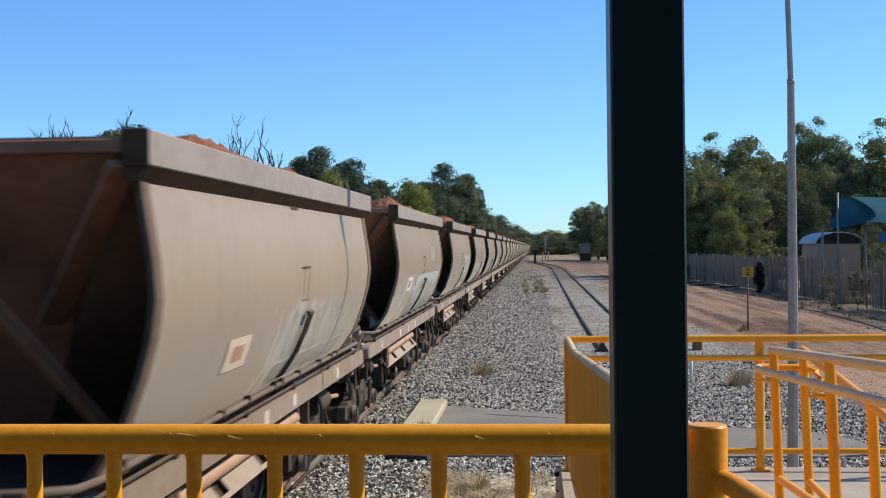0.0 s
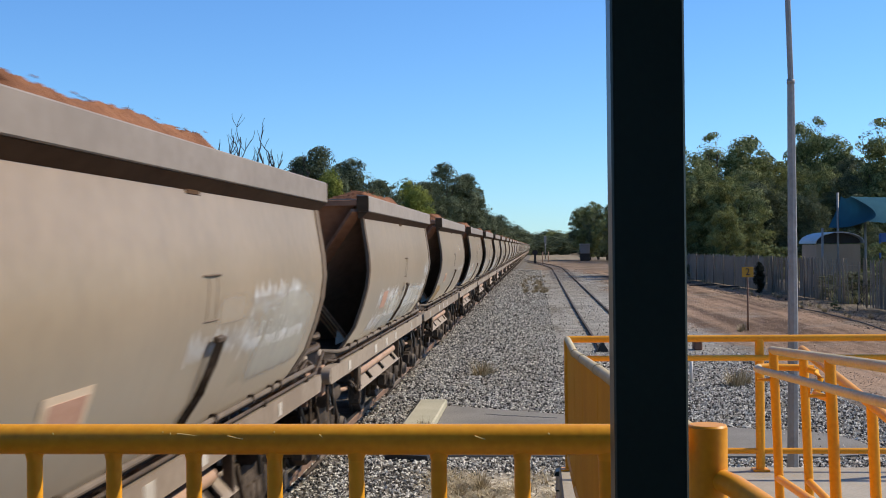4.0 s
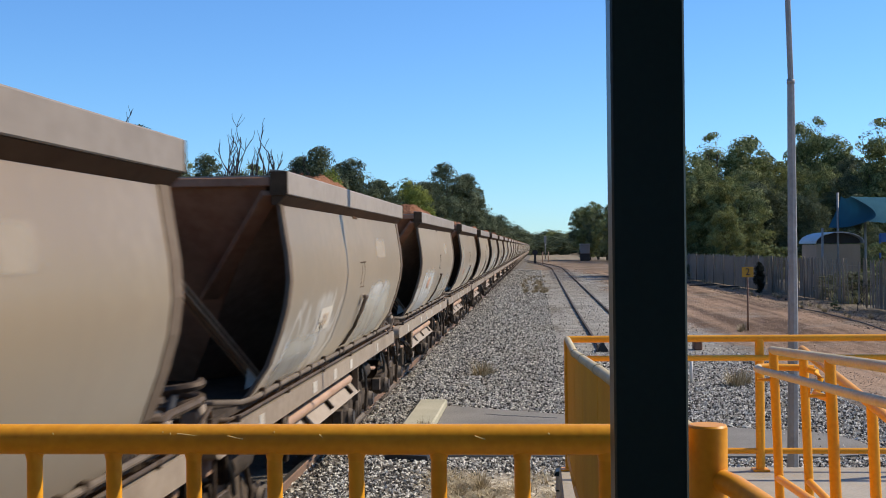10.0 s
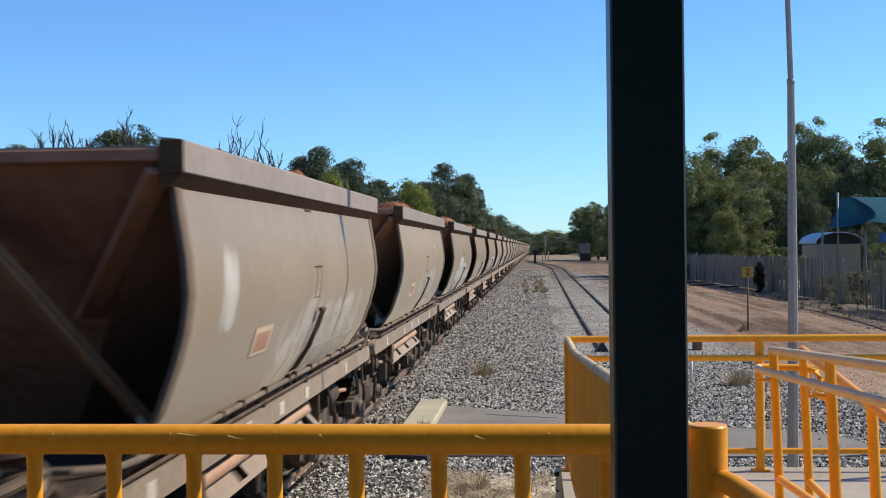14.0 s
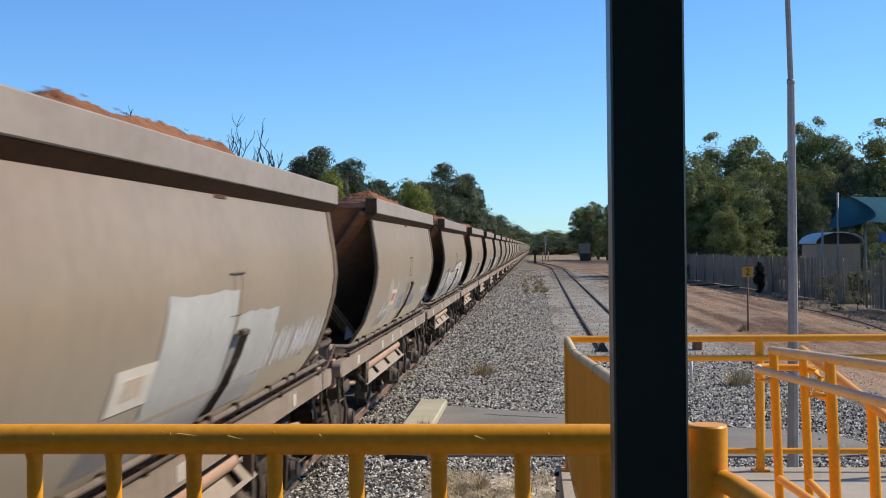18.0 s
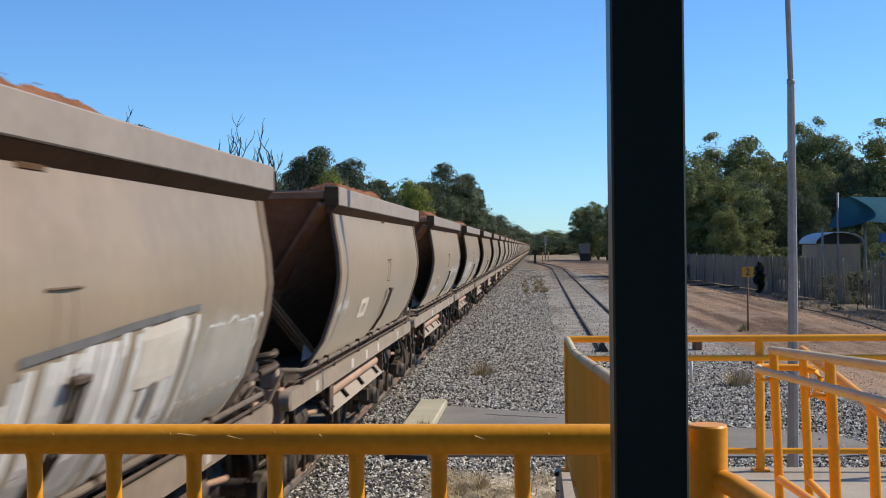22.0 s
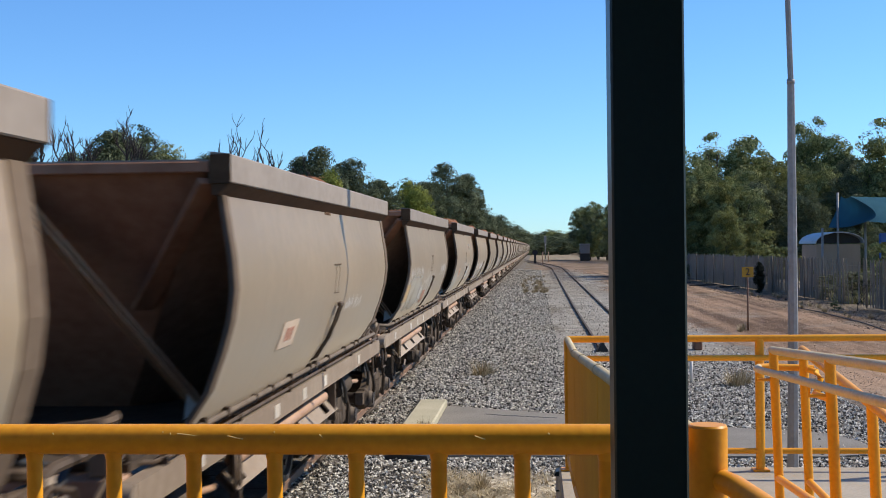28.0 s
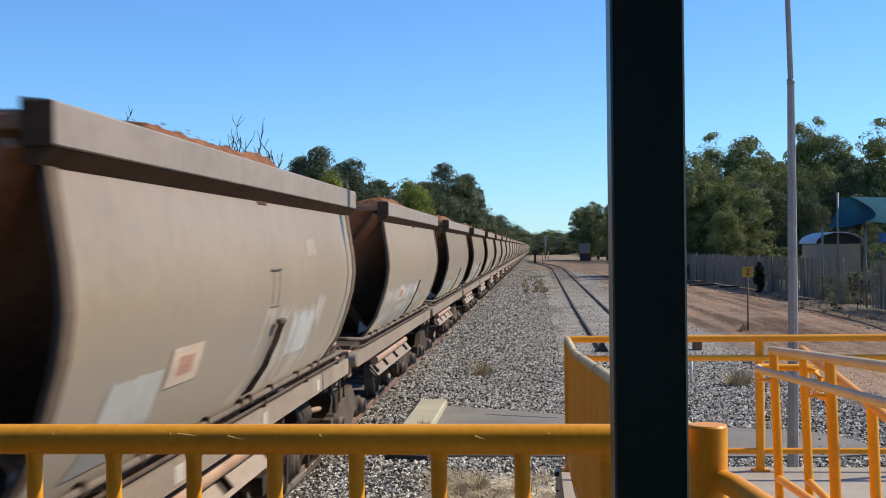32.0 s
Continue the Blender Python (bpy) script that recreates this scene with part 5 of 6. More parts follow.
def placard(w, i):
    """A faded square placard on the curved side: cream with red bars, orange all over, white and fresh, nearly gone, or bleached."""
    y, z, look_no = PLACARD_AT.get(i, (2.85 + 0.15 * math.sin(i * 2.3), 1.82, (0, 1, 4, 0, 1)[i % 5]))
    d, h = (0.25, 0.088) if look_no != 1 else (0.23, 0.082)

    def quilt(y0, y1, z0, z1, off):
        bm = B()
        n = 4
        rows = [[bm.verts.new(side_at(yy, z0 + (z1 - z0) * k / n, q)) for k in range(n + 1) for q in (off - 0.002, off)] for yy in (y0, y1)]
        for k in range(n):
            a, c = rows[0], rows[1]
            bm.faces.new((a[2 * k + 1], c[2 * k + 1], c[2 * k + 3], a[2 * k + 3]))
            bm.faces.new((a[2 * k], a[2 * k + 2], c[2 * k + 2], c[2 * k]))
        for p, q in ((rows[0], rows[1]),):
            bm.faces.new((p[0], q[0], q[1], p[1]))
            bm.faces.new((p[-1], q[-1], q[-2], p[-2]))
        return bm
    if look_no == 3:
        plate = part("placard", quilt(y - d * 0.8, y + d * 0.8, z - h, z + h, 0.005), M_FADED_RED, w, "almost worn-off red placard")
        return
    plate = part("placard", quilt(y - d, y + d, z - h, z + h, 0.005), (M_PLACARD, M_ORANGE_EDGE, M_WHITE, M_PLACARD, M_BLEACHED)[look_no], w, "faded square placard with worn red marks")
    if look_no == 1:
        part("red_field", quilt(y - d * 0.72, y + d * 0.78, z - h * 0.75, z + h * 0.62, 0.007), M_FADED_RED, plate)
        return
    for k in range(4):
        a = y - d * 0.45 + k * d * 0.25
        part("red_bar", quilt(a, a + d * 0.15, z - h * 0.5, z + h * 0.5, 0.007), M_RED if look_no != 4 else M_ORANGE_EDGE, plate)


def build_train():
    first, plain = build_wagon(), build_wagon(False)
    loads = [ore_mesh(k, 0.238 + 0.005 * k) for k in range(5)]
    for i in range(N_WAGONS):
        own = first if i < 20 else plain
        WAGONS.append(own if i in (0, 20) else copy_thing(own, pose(TRACK_X, i * PITCH, 0)))
    for i, w in enumerate(WAGONS):
        placard(w, i)
        for k, (n, y0, y1, z0, z1, style) in enumerate(SCRAWLS):
            if n == i:
                scrawl(w, y0, y1, z0, z1, k, style)
        part("ore_load", ore_mesh(i, HEAPS[i]) if i in HEAPS else loads[(i * 3) % 5], M_ORE, w, "heaped red bauxite ore")


# ---- plants ----
def crown_mesh(name, seed, size, leaf, n, mat, clumps=26):
    """A crown of leaves in small sprays, the sprays in uneven billows, within an ellipsoid of that size (half widths), its middle at the origin."""
    r = np.random.RandomState(seed)

    def ways(k):
        d = r.normal(size=(k, 3))
        return d / np.linalg.norm(d, axis=1)[:, None]
    c = ways(clumps) * (r.uniform(0.30, 0.80, clumps)[:, None]) * np.array(size)
    stem = clumps // 3
    c[:stem] = np.stack([r.normal(size=stem) * 0.14 * size[0], r.normal(size=stem) * 0.14 * size[1], np.linspace(-0.8, 0.55, stem) * size[2]], axis=1)
    c[:, 2] = np.maximum(c[:, 2], -0.75 * size[2])
    wide = max(size[0], 0.55)
    sprays = clumps * 16
    k = r.randint(0, clumps, sprays)
    p = ways(sprays)
    rad = r.uniform(0.17, 0.34, clumps)[k] * r.uniform(0.6, 1.03, sprays)
    s = c[k] + p * rad[:, None] * wide * np.array((1.0, 1.0, 0.75))
    j = r.randint(0, sprays, n)
    q = ways(n)
    pos = s[j] + q * (r.uniform(0.035, 0.11, sprays)[j] * r.uniform(0.3, 1.0, n) ** 0.5)[:, None] * np.array((1.0, 1.0, 0.7))
    nrm = p[j] * 1.7 + q * 0.4 + r.normal(size=(n, 3)) * 0.38 + np.array((0, 0, 0.3))
    nrm /= np.linalg.norm(nrm, axis=1)[:, None]
    t = np.cross(nrm, r.normal(size=(n, 3)))
    t /= np.linalg.norm(t, axis=1)[:, None]
    b = np.cross(nrm, t)
    lo, hi = np.percentile(pos, 1.0, axis=0), np.percentile(pos, 99.0, axis=0)
    pos = ((pos - lo) / (hi - lo) * 2 - 1) * np.array(size)
    keep = np.sum((pos / np.array(size)) ** 2, axis=1) < 1.10
    pos, t, b = pos[keep], t[keep], b[keep]
    n = len(pos)
    s = leaf * r.uniform(0.6, 1.4, n)[:, None]
    v = np.stack([pos - t * s, pos - b * s * 0.5, pos + t * s, pos + b * s * 0.5], axis=1).reshape(-1, 3)
    f = np.arange(n * 4).reshape(-1, 4)
    return soup(name, v, f, mat)


def trunk_mesh(seed, h, r0, lean=0.1, limbs=6, spread=0.22):
    """A tapered, slightly bent trunk with limbs that reach into the crown; h is the whole tree's height."""
    r = random.Random(seed)
    bm = B()
    pts = [Vector((0, 0, -0.1))]
    for k in range(1, 6):
        pts.append(Vector((r.uniform(-lean, lean) * k * 0.2 * h * 0.1, r.uniform(-lean, lean) * k * 0.2 * h * 0.1, h * 0.14 * k)))
    tube(bm, pts, r0, 8, r0 * 0.35)
    for k in range(limbs):
        a = pts[2 + k % 3]
        ang = k * 2.4 + r.uniform(-0.4, 0.4)
        e = a + Vector((math.cos(ang) * spread * h * 0.5, math.sin(ang) * spread * h * 0.5, h * r.uniform(0.18, 0.34)))
        mid = (a + e) / 2 + Vector((r.uniform(-0.02, 0.02), r.uniform(-0.02, 0.02), r.uniform(-0.03, 0.01))) * h
        tube(bm, [a, mid, e], r0 * 0.42, 6, r0 * 0.12)
    return mesh_of("trunk", bm, M_BARK)


ASPECTS = (0.45, 0.65, 1.0)
CROWNS = [[crown_mesh("crown", 11 + k + 10 * j, (a, a, 1.0), 0.0185, (40000, 44000, 48000)[j], (M_LEAF, M_LEAF_D, M_LEAF_B, M_LEAF, M_LEAF_D)[k], 48 + 7 * k) for k in range(5)] for j, a in enumerate(ASPECTS)]
TRUNKS = [trunk_mesh(31 + k, 1.0, 0.028) for k in range(4)]


def tree(x, y, h, w, kind=0, turn=0.0, low=0.12, label="tall gum tree with a dense uneven crown", leaves=None):
    """A tree of height h with a crown w wide that begins at the share low of its height."""
    t = thing("gum_tree", label, "tree", "trees by the railway", at=(x, y, 0))
    ob = part("trunk", TRUNKS[kind % 4], M_BARK, t)
    ob.scale = (h, h, h)
    ob.rotation_euler = (0, 0, turn)
    half = h * (1 - low) / 2
    j = min(range(3), key=lambda q: abs(math.log(ASPECTS[q] * half * 2 / w)))
    c = part("crown", CROWNS[j][kind % 5], M_LEAF, t)
    c.location = (0, 0, h - half * 0.97)
    c.scale = (w / 2 / ASPECTS[j], w / 2 / ASPECTS[j], half)
    c.rotation_euler = (0, 0, turn)
    if leaves is not None:
        c.material_slots[0].link = "OBJECT"
        c.material_slots[0].material = leaves
    return t


def place(px, depth):
    """The x of a thing at the depth y that stands px along the view's track direction (0 is the track's own)."""
    return px * depth / 2160


def build_trees():
    # beyond the train: rows along the line
    for px, top, y, w, k in ((-382, 191, 95, 3.4, 1), (-418, 173, 96, 3.0, 4), (-398, 150, 98, 5.6, 1), (-340, 150, 99, 5.0, 4), (-585, 120, 80, 4, 2), (-420, 152, 98, 4.0, 5), (-326, 168, 100, 3.8, 0), (-285, 128, 104, 4.0, 4), (-345, 140, 108, 8, 3), (-270, 116, 112, 3.3, 1),
                             (-226, 130, 120, 4.1, 0), (-203, 124, 124, 4.2, 4), (-118, 136, 152, 3.4, 1),
                             (-155, 157, 150, 5.6, 3), (-188, 120, 142, 6, 5), (-128, 136, 160, 4.6, 0), (-165, 100, 150, 8, 3), (-106, 96, 175, 4.4, 4), (-92, 72, 195, 5.5, 1),
                             (-74, 62, 225, 6, 0), (-58, 54, 250, 6, 5), (-44, 42, 290, 7, 1), (-34, 32, 340, 9, 4), (-112, 60, 190, 9, 1), (-80, 40, 230, 9, 0)):
        h = 0.93 * top * y / 2160 + CAM_Z
        tree(place(px, y), y, h, w * 1.32, 2 if k == 2 else (1, 4)[int(w * 10) % 2], k * 1.3 + px, 0.06, "dense green gum tree behind the railway")
    for px, top, y, w in ((-368, 139, 88, 2.7), (-218, 115, 110, 4.4)):
        tree(place(px, y), y, top * y / 2160 + CAM_Z, w, 2, px, 0.05, "bright yellow-green bushy tree behind the railway", M_LEAF_Y)
    for px, top, y, w, k in ((-790, 190, 70, 5.0, 1), (-762, 212, 70, 4.6, 5), (-722, 220, 72, 5.6, 1), (-682, 204, 74, 5.0, 5), (-725, 195, 74, 7.0, 4), (-945, 190, 70, 4.0, 1), (-600, 168, 78, 4.4, 0), (-520, 150, 84, 5.0, 4), (-470, 135, 88, 5, 1), (-840, 175, 66, 3, 4)):
        h = top * y / 2160 + CAM_Z
        tree(place(px, y), y, h, w, (1, 4, 0)[int(px) % 3], k * 2.1 + px, 0.05, "bushy dark green tree behind the railway")
    # far end of the line
    for px, top, y, w, k in ((-14, 20, 430, 16, 4), (14, 30, 420, 14, 1), (36, 30, 400, 13, 0), (52, 27, 410, 15, 5), (64, 22, 380, 12, 3), (24, 22, 460, 20, 1), (-4, 16, 470, 16, 0), (76, 30, 370, 14, 1)):
        tree(place(px, y), y, top * y / 2160 + CAM_Z, w, k, k + px, 0.03, "distant gum tree at the end of the line")
    for i in range(26):
        px, y = -30 + i * 8, 330 + (i * 37) % 60
        if px < 66 or px > 82:
            tree(place(px, y), y, 4.2 + (i * 13) % 5 * 0.6, 9, 1, i * 1.9, 0.0, "low dark scrub at the end of the line")
    # dark clump beyond the siding
    for px, top, y, w, k in ((95, 76, 205, 7, 5), (110, 72, 212, 7.5, 1), (126, 78, 200, 8, 1), (150, 80, 190, 9, 5), (84, 55, 214, 5, 1), (180, 90, 180, 9, 1), (215, 110, 165, 9, 0)):
        tree(place(px, y), y, top * y / 2160 + CAM_Z, w, k, k * 1.7 + px, 0.05, "dark gum tree beyond the siding")
    # right-hand wood behind the fence
    for px, top, y, w, k in ((270, 186, 96, 5.5, 0), (316, 214, 100, 4.6, 3), (368, 208, 98, 5.0, 0), (384, 176, 104, 6.0, 4), (418, 156, 100, 5.5, 2), (464, 232, 108, 3.6, 0), (488, 240, 106, 3.6, 3),
                             (520, 206, 104, 4.6, 0), (552, 164, 100, 5, 1), (580, 164, 96, 5.0, 4), (600, 234, 92, 4.8, 3), (640, 205, 92, 5.2, 0), (668, 216, 92, 6, 5), (330, 128, 88, 4.2, 2), (365, 118, 86, 4, 0), (400, 125, 92, 4.6, 4), (300, 120, 92, 4.2, 2), (286, 152, 90, 4.4, 0), (370, 150, 94, 4.6, 3),
                             (460, 150, 96, 4.4, 0), (500, 150, 94, 4.4, 3), (540, 130, 92, 4.4, 1), (430, 140, 118, 9, 1), (520, 170, 116, 9, 1), (600, 150, 110, 9, 1), (720, 190, 100, 7, 0), (475, 100, 84, 3.4, 4), (335, 72, 80, 2.6, 2), (560, 90, 74, 3.4, 4)):
        tree(place(px, y), y, 0.885 * top * y / 2160 + CAM_Z, w, k, k * 1.1 + px, 0.04, "olive-green gum tree behind the fence")


def bare_wood(h, seed, spread, fork, rad0, limbs=4, level=3, lift=0.0):
    """Bare twisted limbs that rise from a fork and thin out."""
    r = random.Random(seed)
    bm = B()

    def grow(p, d, length, rad, left):
        pts, q, way = [p], p, d.normalized()
        n = 5
        for _ in range(n):
            way = (way + Vector((r.uniform(-1, 1), r.uniform(-1, 1), r.uniform(-0.45, 0.75))) * 0.32 + Vector((0, 0, lift))).normalized()
            q = q + way * length / n
            pts.append(q)
        tube(bm, pts, rad, 5, rad * 0.45, caps=False)
        if left:
            for k in range(r.choice((2, 3, 3))):
                j = r.randrange(1, n + 1)
                out = Vector((r.uniform(-1, 1), r.uniform(-1, 1), r.uniform(0.1, 0.9)))
                grow(pts[j], way * 0.6 + out * (0.3 + spread), length * r.uniform(0.45, 0.72), rad * (0.72 if j < 3 else 0.6), left - 1)
    top = Vector((0.02 * h, 0, fork * h))
    tube(bm, [(0, 0, -0.1), (0.02 * h, 0.01 * h, fork * h * 0.5), top], rad0, 7, rad0 * 0.75)
    for k in range(limbs):
        a = k * 2 * math.pi / limbs + r.uniform(-0.5, 0.5)
        grow(top - Vector((0, 0, r.uniform(0, 0.08) * h)), Vector((math.cos(a) * spread, math.sin(a) * spread, 1.0)), h * (1 - fork) * r.uniform(0.6, 0.95), rad0 * 0.6, level)
    peak = max(v.co.z for v in bm.verts)
    bmesh.ops.scale(bm, vec=(h / peak, h / peak, h / peak), verts=bm.verts[:])
    return bm


def dead_tree(x, y, h, seed, spread=0.5, fork=0.66):
    ob = new("dead_tree", mesh_of("dead_tree", bare_wood(h, seed, spread, fork, h * (0.018 if fork < 0.7 else 0.012), 4, 3, 0.26 if fork < 0.7 else 0.1), M_DEAD))
    ob.location = (x, y, 0)
    return tagged(ob, "bare dark dead tree behind the railway", "tree", "dead trees")


def build_dead_trees():
    for px, top, y, s, sp, fork in ((-538, 252, 62, 5, 0.62, 0.60), (-492, 240, 62, 14, 0.30, 0.58), (-850, 252, 60, 8, 0.4, 0.76), (-745, 264, 62, 9, 0.35, 0.76), (-905, 225, 60, 12, 0.6, 0.8), (-725, 220, 62, 15, 0.4, 0.8), (-875, 205, 60, 18, 0.4, 0.8), (-815, 212, 60, 21, 0.5, 0.85), (-430, 175, 64, 25, 0.5, 0.8)):
        dead_tree(place(px, y), y, top * y / 2160 + CAM_Z, s, sp, fork)


# ---- fence, shed, shade sail, signs ----
def build_fence():
    t = thing("paling_fence", "weathered grey slat fence with steel posts", "fence")
    def fx(y):
        return 11.1 + 0.9 * math.sin(y * 0.045) - 0.004 * (y - 60)
    r = random.Random(4)
    variants = []
    for k in range(5):
        h = 1.66 + 0.035 * k
        variants.append(mesh_of("slat", box(B(), -0.009, 0.009, -0.038, 0.038, 0.04, h, 0.004), M_FENCE))
    rest = B()
    y, count = 30.0, 0
    while y < 122:
        if 44.0 < y < 52.0 and r.random() < 0.6:
            y += 0.088
            continue
        if count < 300:
            s = part("slat", variants[r.randrange(5)], M_FENCE, t)
            s.location = (fx(y) + r.uniform(-0.012, 0.012), y, 0)
            s.rotation_euler = (r.uniform(-0.03, 0.03), r.uniform(-0.03, 0.03), r.uniform(-0.15, 0.15))
        else:
            k = fx(y) + r.uniform(-0.012, 0.012)
            box(rest, k - 0.009, k + 0.009, y - 0.05, y + 0.05, 0.04, 1.64 + r.uniform(0, 0.16))
        count += 1
        y += 0.088 if count < 300 else 0.115
    tagged(part("far_slats", rest, M_FENCE, t), kind="stuff")
    post = mesh_of("post", tube(B(), [(0, 0, 0), (0, 0, 1.80)], 0.024, 8), M_FENCE)
    for i in range(31):
        p = part("post", post, M_GALV, t, "grey steel post")
        p.location = (fx(30 + i * 3) - 0.07, 30 + i * 3, 0)
    for z in (0.35, 1.52):
        part("wire", tube(B(), [(fx(30 + i * 3) - 0.02, 30 + i * 3, z) for i in range(31)], 0.005, 5), M_FENCE, t)


def build_shed():
    t = thing("arched_shed", "small cream shed with an arched pale metal roof", "shed")
    x0, x1, y, zt = 13.62, 15.98, 61.0, 2.31
    part("wall", box(B(), x0 + 0.12, x1 - 0.12, y, y + 3.2, 0.0, zt), M_CREAM, t)
    bm = B()
    n = 14
    arc = [((x0 + x1) / 2 - 1.18 * math.cos(math.pi * k / n), zt + 0.05 + 0.57 * math.sin(math.pi * k / n)) for k in range(n + 1)]
    arc2 = [((x0 + x1) / 2 - 1.14 * math.cos(math.pi * k / n), zt + 0.05 + 0.525 * math.sin(math.pi * k / n)) for k in range(n + 1)]
    prism(bm, arc + arc2[::-1], y - 0.35, y + 3.4)
    part("roof", bm, M_ROOFMETAL, t, "pale curved metal roof")
    part("gable", prism(B(), arc2, y + 0.3, y + 0.36), M_BLACK, t)


def build_shade():
    t = thing("shade_sail", "blue shade sail stretched on grey steel poles", "shade sail")
    def bend(a, m, b, v):
        """A point along the curve from a over m to b."""
        a, m, b = Vector(a), Vector(m), Vector(b)
        return a * (1 - v) ** 2 + m * 2 * v * (1 - v) + b * v * v
    def seen(x, z, y):
        """Carries a point of the plane 61 m off to the depth y along its line of sight."""
        k = y / 61
        return Vector((x * k, y, CAM_Z + (z - CAM_Z) * k))
    top, tip, foot = seen(15.41, 4.65, 60.0), seen(16.56, 3.89, 58.6), seen(16.2, 3.42, 58.0)
    fold = (top, tip * 2 - (top + foot) / 2, foot)
    sides = (("left_cloth", (seen(14.95, 4.68, 66.0), seen(14.75, 3.9, 65.0), seen(14.33, 3.14, 64.0))), ("right_cloth", (seen(20.0, 4.75, 66.0), seen(20.0, 4.0, 62.0), seen(20.0, 3.40, 58.0))))
    n = 12
    for name, far in sides:
        bm = B()
        rows = []
        for j in range(n + 1):
            p, q = bend(*fold, j / n), bend(*far, j / n)
            rows.append([bm.verts.new(p.lerp(q, i / n) - Vector((0, 0, 0.12 * math.sin(math.pi * i / n)))) for i in range(n + 1)])
        for a, b in zip(rows, rows[1:]):
            for i in range(n):
                bm.faces.new((a[i], a[i + 1], b[i + 1], b[i])).smooth = True
        bmesh.ops.solidify(bm, geom=bm.faces[:], thickness=0.015)
        part(name, bm, M_SHADE, t, "taut blue cloth")
    for x, y, z in ((14.79, 61.0, 4.85), (16.0, 60.6, 3.50), (13.95, 60.6, 3.12), (20.3, 60.4, 4.85)):
        part("pole", tube(B(), [(x, y, 0), (x, y, z)], 0.055, 10), M_GALV, t, "grey steel pole")
    play = thing("play_frame", "bright blue play frame under the shade sail", "play equipment")
    part("panel", box(B(), 16.95, 18.6, 61.5, 61.6, 2.4, 2.85, 0.02), M_BLUE, play)
    for x in (16.95, 17.5, 18.05, 18.6):
        part("upright", tube(B(), [(x, 61.55, 0), (x, 61.55, 2.8)], 0.05, 8), M_BLUE, play)


def text_mesh(body, size, depth, mat):
    cu = bpy.data.curves.new("letters", "FONT")
    cu.body, cu.size, cu.extrude = body, size, depth
    cu.align_x = cu.align_y = "CENTER"
    ob = bpy.data.objects.new("letters", cu)
    scene.collection.objects.link(ob)
    me = bpy.data.meshes.new_from_object(ob.evaluated_get(bpy.context.evaluated_depsgraph_get()))
    bpy.data.objects.remove(ob)
    me.materials.clear()
    me.materials.append(mat)
    return me


def build_sign():
    t = thing("marker_sign", "yellow square marker sign reading 2 on a thin post", "sign")
    x, y = 5.78, 33.9
    part("post", tube(B(), [(x, y, 0), (x, y, 1.68)], 0.022, 8), M_RUSTBOX, t, "thin rusty post")
    part("plate", box(B(), x - 0.155, x + 0.155, y - 0.035, y - 0.022, 1.46, 1.74, 0.004), M_SIGN, t, "yellow plate")
    n = part("numeral", text_mesh("2", 0.27, 0.003, M_BLACK), M_BLACK, t, "black figure 2")
    n.location, n.rotation_euler = (x, y - 0.040, 1.60), (radians(90), 0, 0)


def build_trackside():
    t = thing("derail_block", "black triangular derail block on the siding rail", "derail")
    part("wedge", prism(B(), [(1.33, 0.0), (1.60, 0.0), (1.47, 0.24)], 27.3, 27.7), M_BLACK, t)
    t = thing("stop_block", "rusty steel stop block at the siding's end", "stop block")
    part("block", box(B(), 3.52, 3.70, 27.6, 28.0, 0.0, 0.30, 0.02), M_RUSTBOX, t)
    t = thing("white_peg", "short white painted peg in the gravel", "peg")
    part("stake", tube(B(), [(2.62, 21.0, 0), (2.62, 21.0, 0.42)], 0.03, 8), M_WHITE, t)
    t = thing("points_lever", "black points lever beside the far turnout", "lever")
    part("stand", box(B(), -0.3, 0.1, 175, 175.5, 0.0, 0.35, 0.03), M_BLACK, t)
    part("arm", box(B(), -0.25, 0.05, 175.1, 175.3, 0.35, 1.5, 0.03), M_BLACK, t)
    part("target", tube(B(), [(-0.1, 175.1, 1.5), (-0.1, 175.3, 1.5)], 0.4, 12), M_BLACK, t)
    t = thing("signal_mast", "far grey railway signal mast with a dark head", "signal")
    part("mast", tube(B(), [(1.8, 230, 0), (1.8, 230, 4.0)], 0.08, 8), M_GALV, t)
    part("head", box(B(), 1.58, 2.02, 229.8, 230.0, 2.9, 4.3, 0.05), M_GALV, t)
    for x, y in ((0.9, 160), (1.9, 185)):
        t = thing("marker_post", "thin orange-brown marker post", "post", "marker posts")
        part("stake", tube(B(), [(x, y, 0), (x, y, 1.6)], 0.06, 6), M_TANPIPE, t)
    t = thing("grey_hut", "pale grey flat-roofed hut under dark trees", "hut")
    part("wall", box(B(), 7.1, 8.6, 195, 198, 1.2, 2.65, 0.02), M_GALV, t)
    part("plinth", box(B(), 7.1, 8.6, 195.1, 198, 0.0, 1.2, 0.02), M_BLACK, t)
    part("roof", box(B(), 7.0, 8.7, 194.8, 198.2, 2.65, 2.75, 0.02), M_ROOFMETAL, t)


def tuft_mesh(seed, n, h, spread):
    r = np.random.RandomState(seed)
    vs, fs = [], []
    for _ in range(n):
        a, d = r.uniform(0, 6.28), r.uniform(0, spread * 0.5)
        p = np.array((math.cos(a) * d, math.sin(a) * d, 0))
        q = p + np.array((math.cos(a) * spread * r.uniform(0, 1), math.sin(a) * spread * r.uniform(0, 1), h * r.uniform(0.4, 1)))
        w = np.array((-math.sin(a), math.cos(a), 0)) * 0.006
        i = len(vs)
        vs += [p - w, p + w, q]
        fs.append((i, i + 1, i + 2))
    return soup("tuft", vs, fs, M_STRAW)


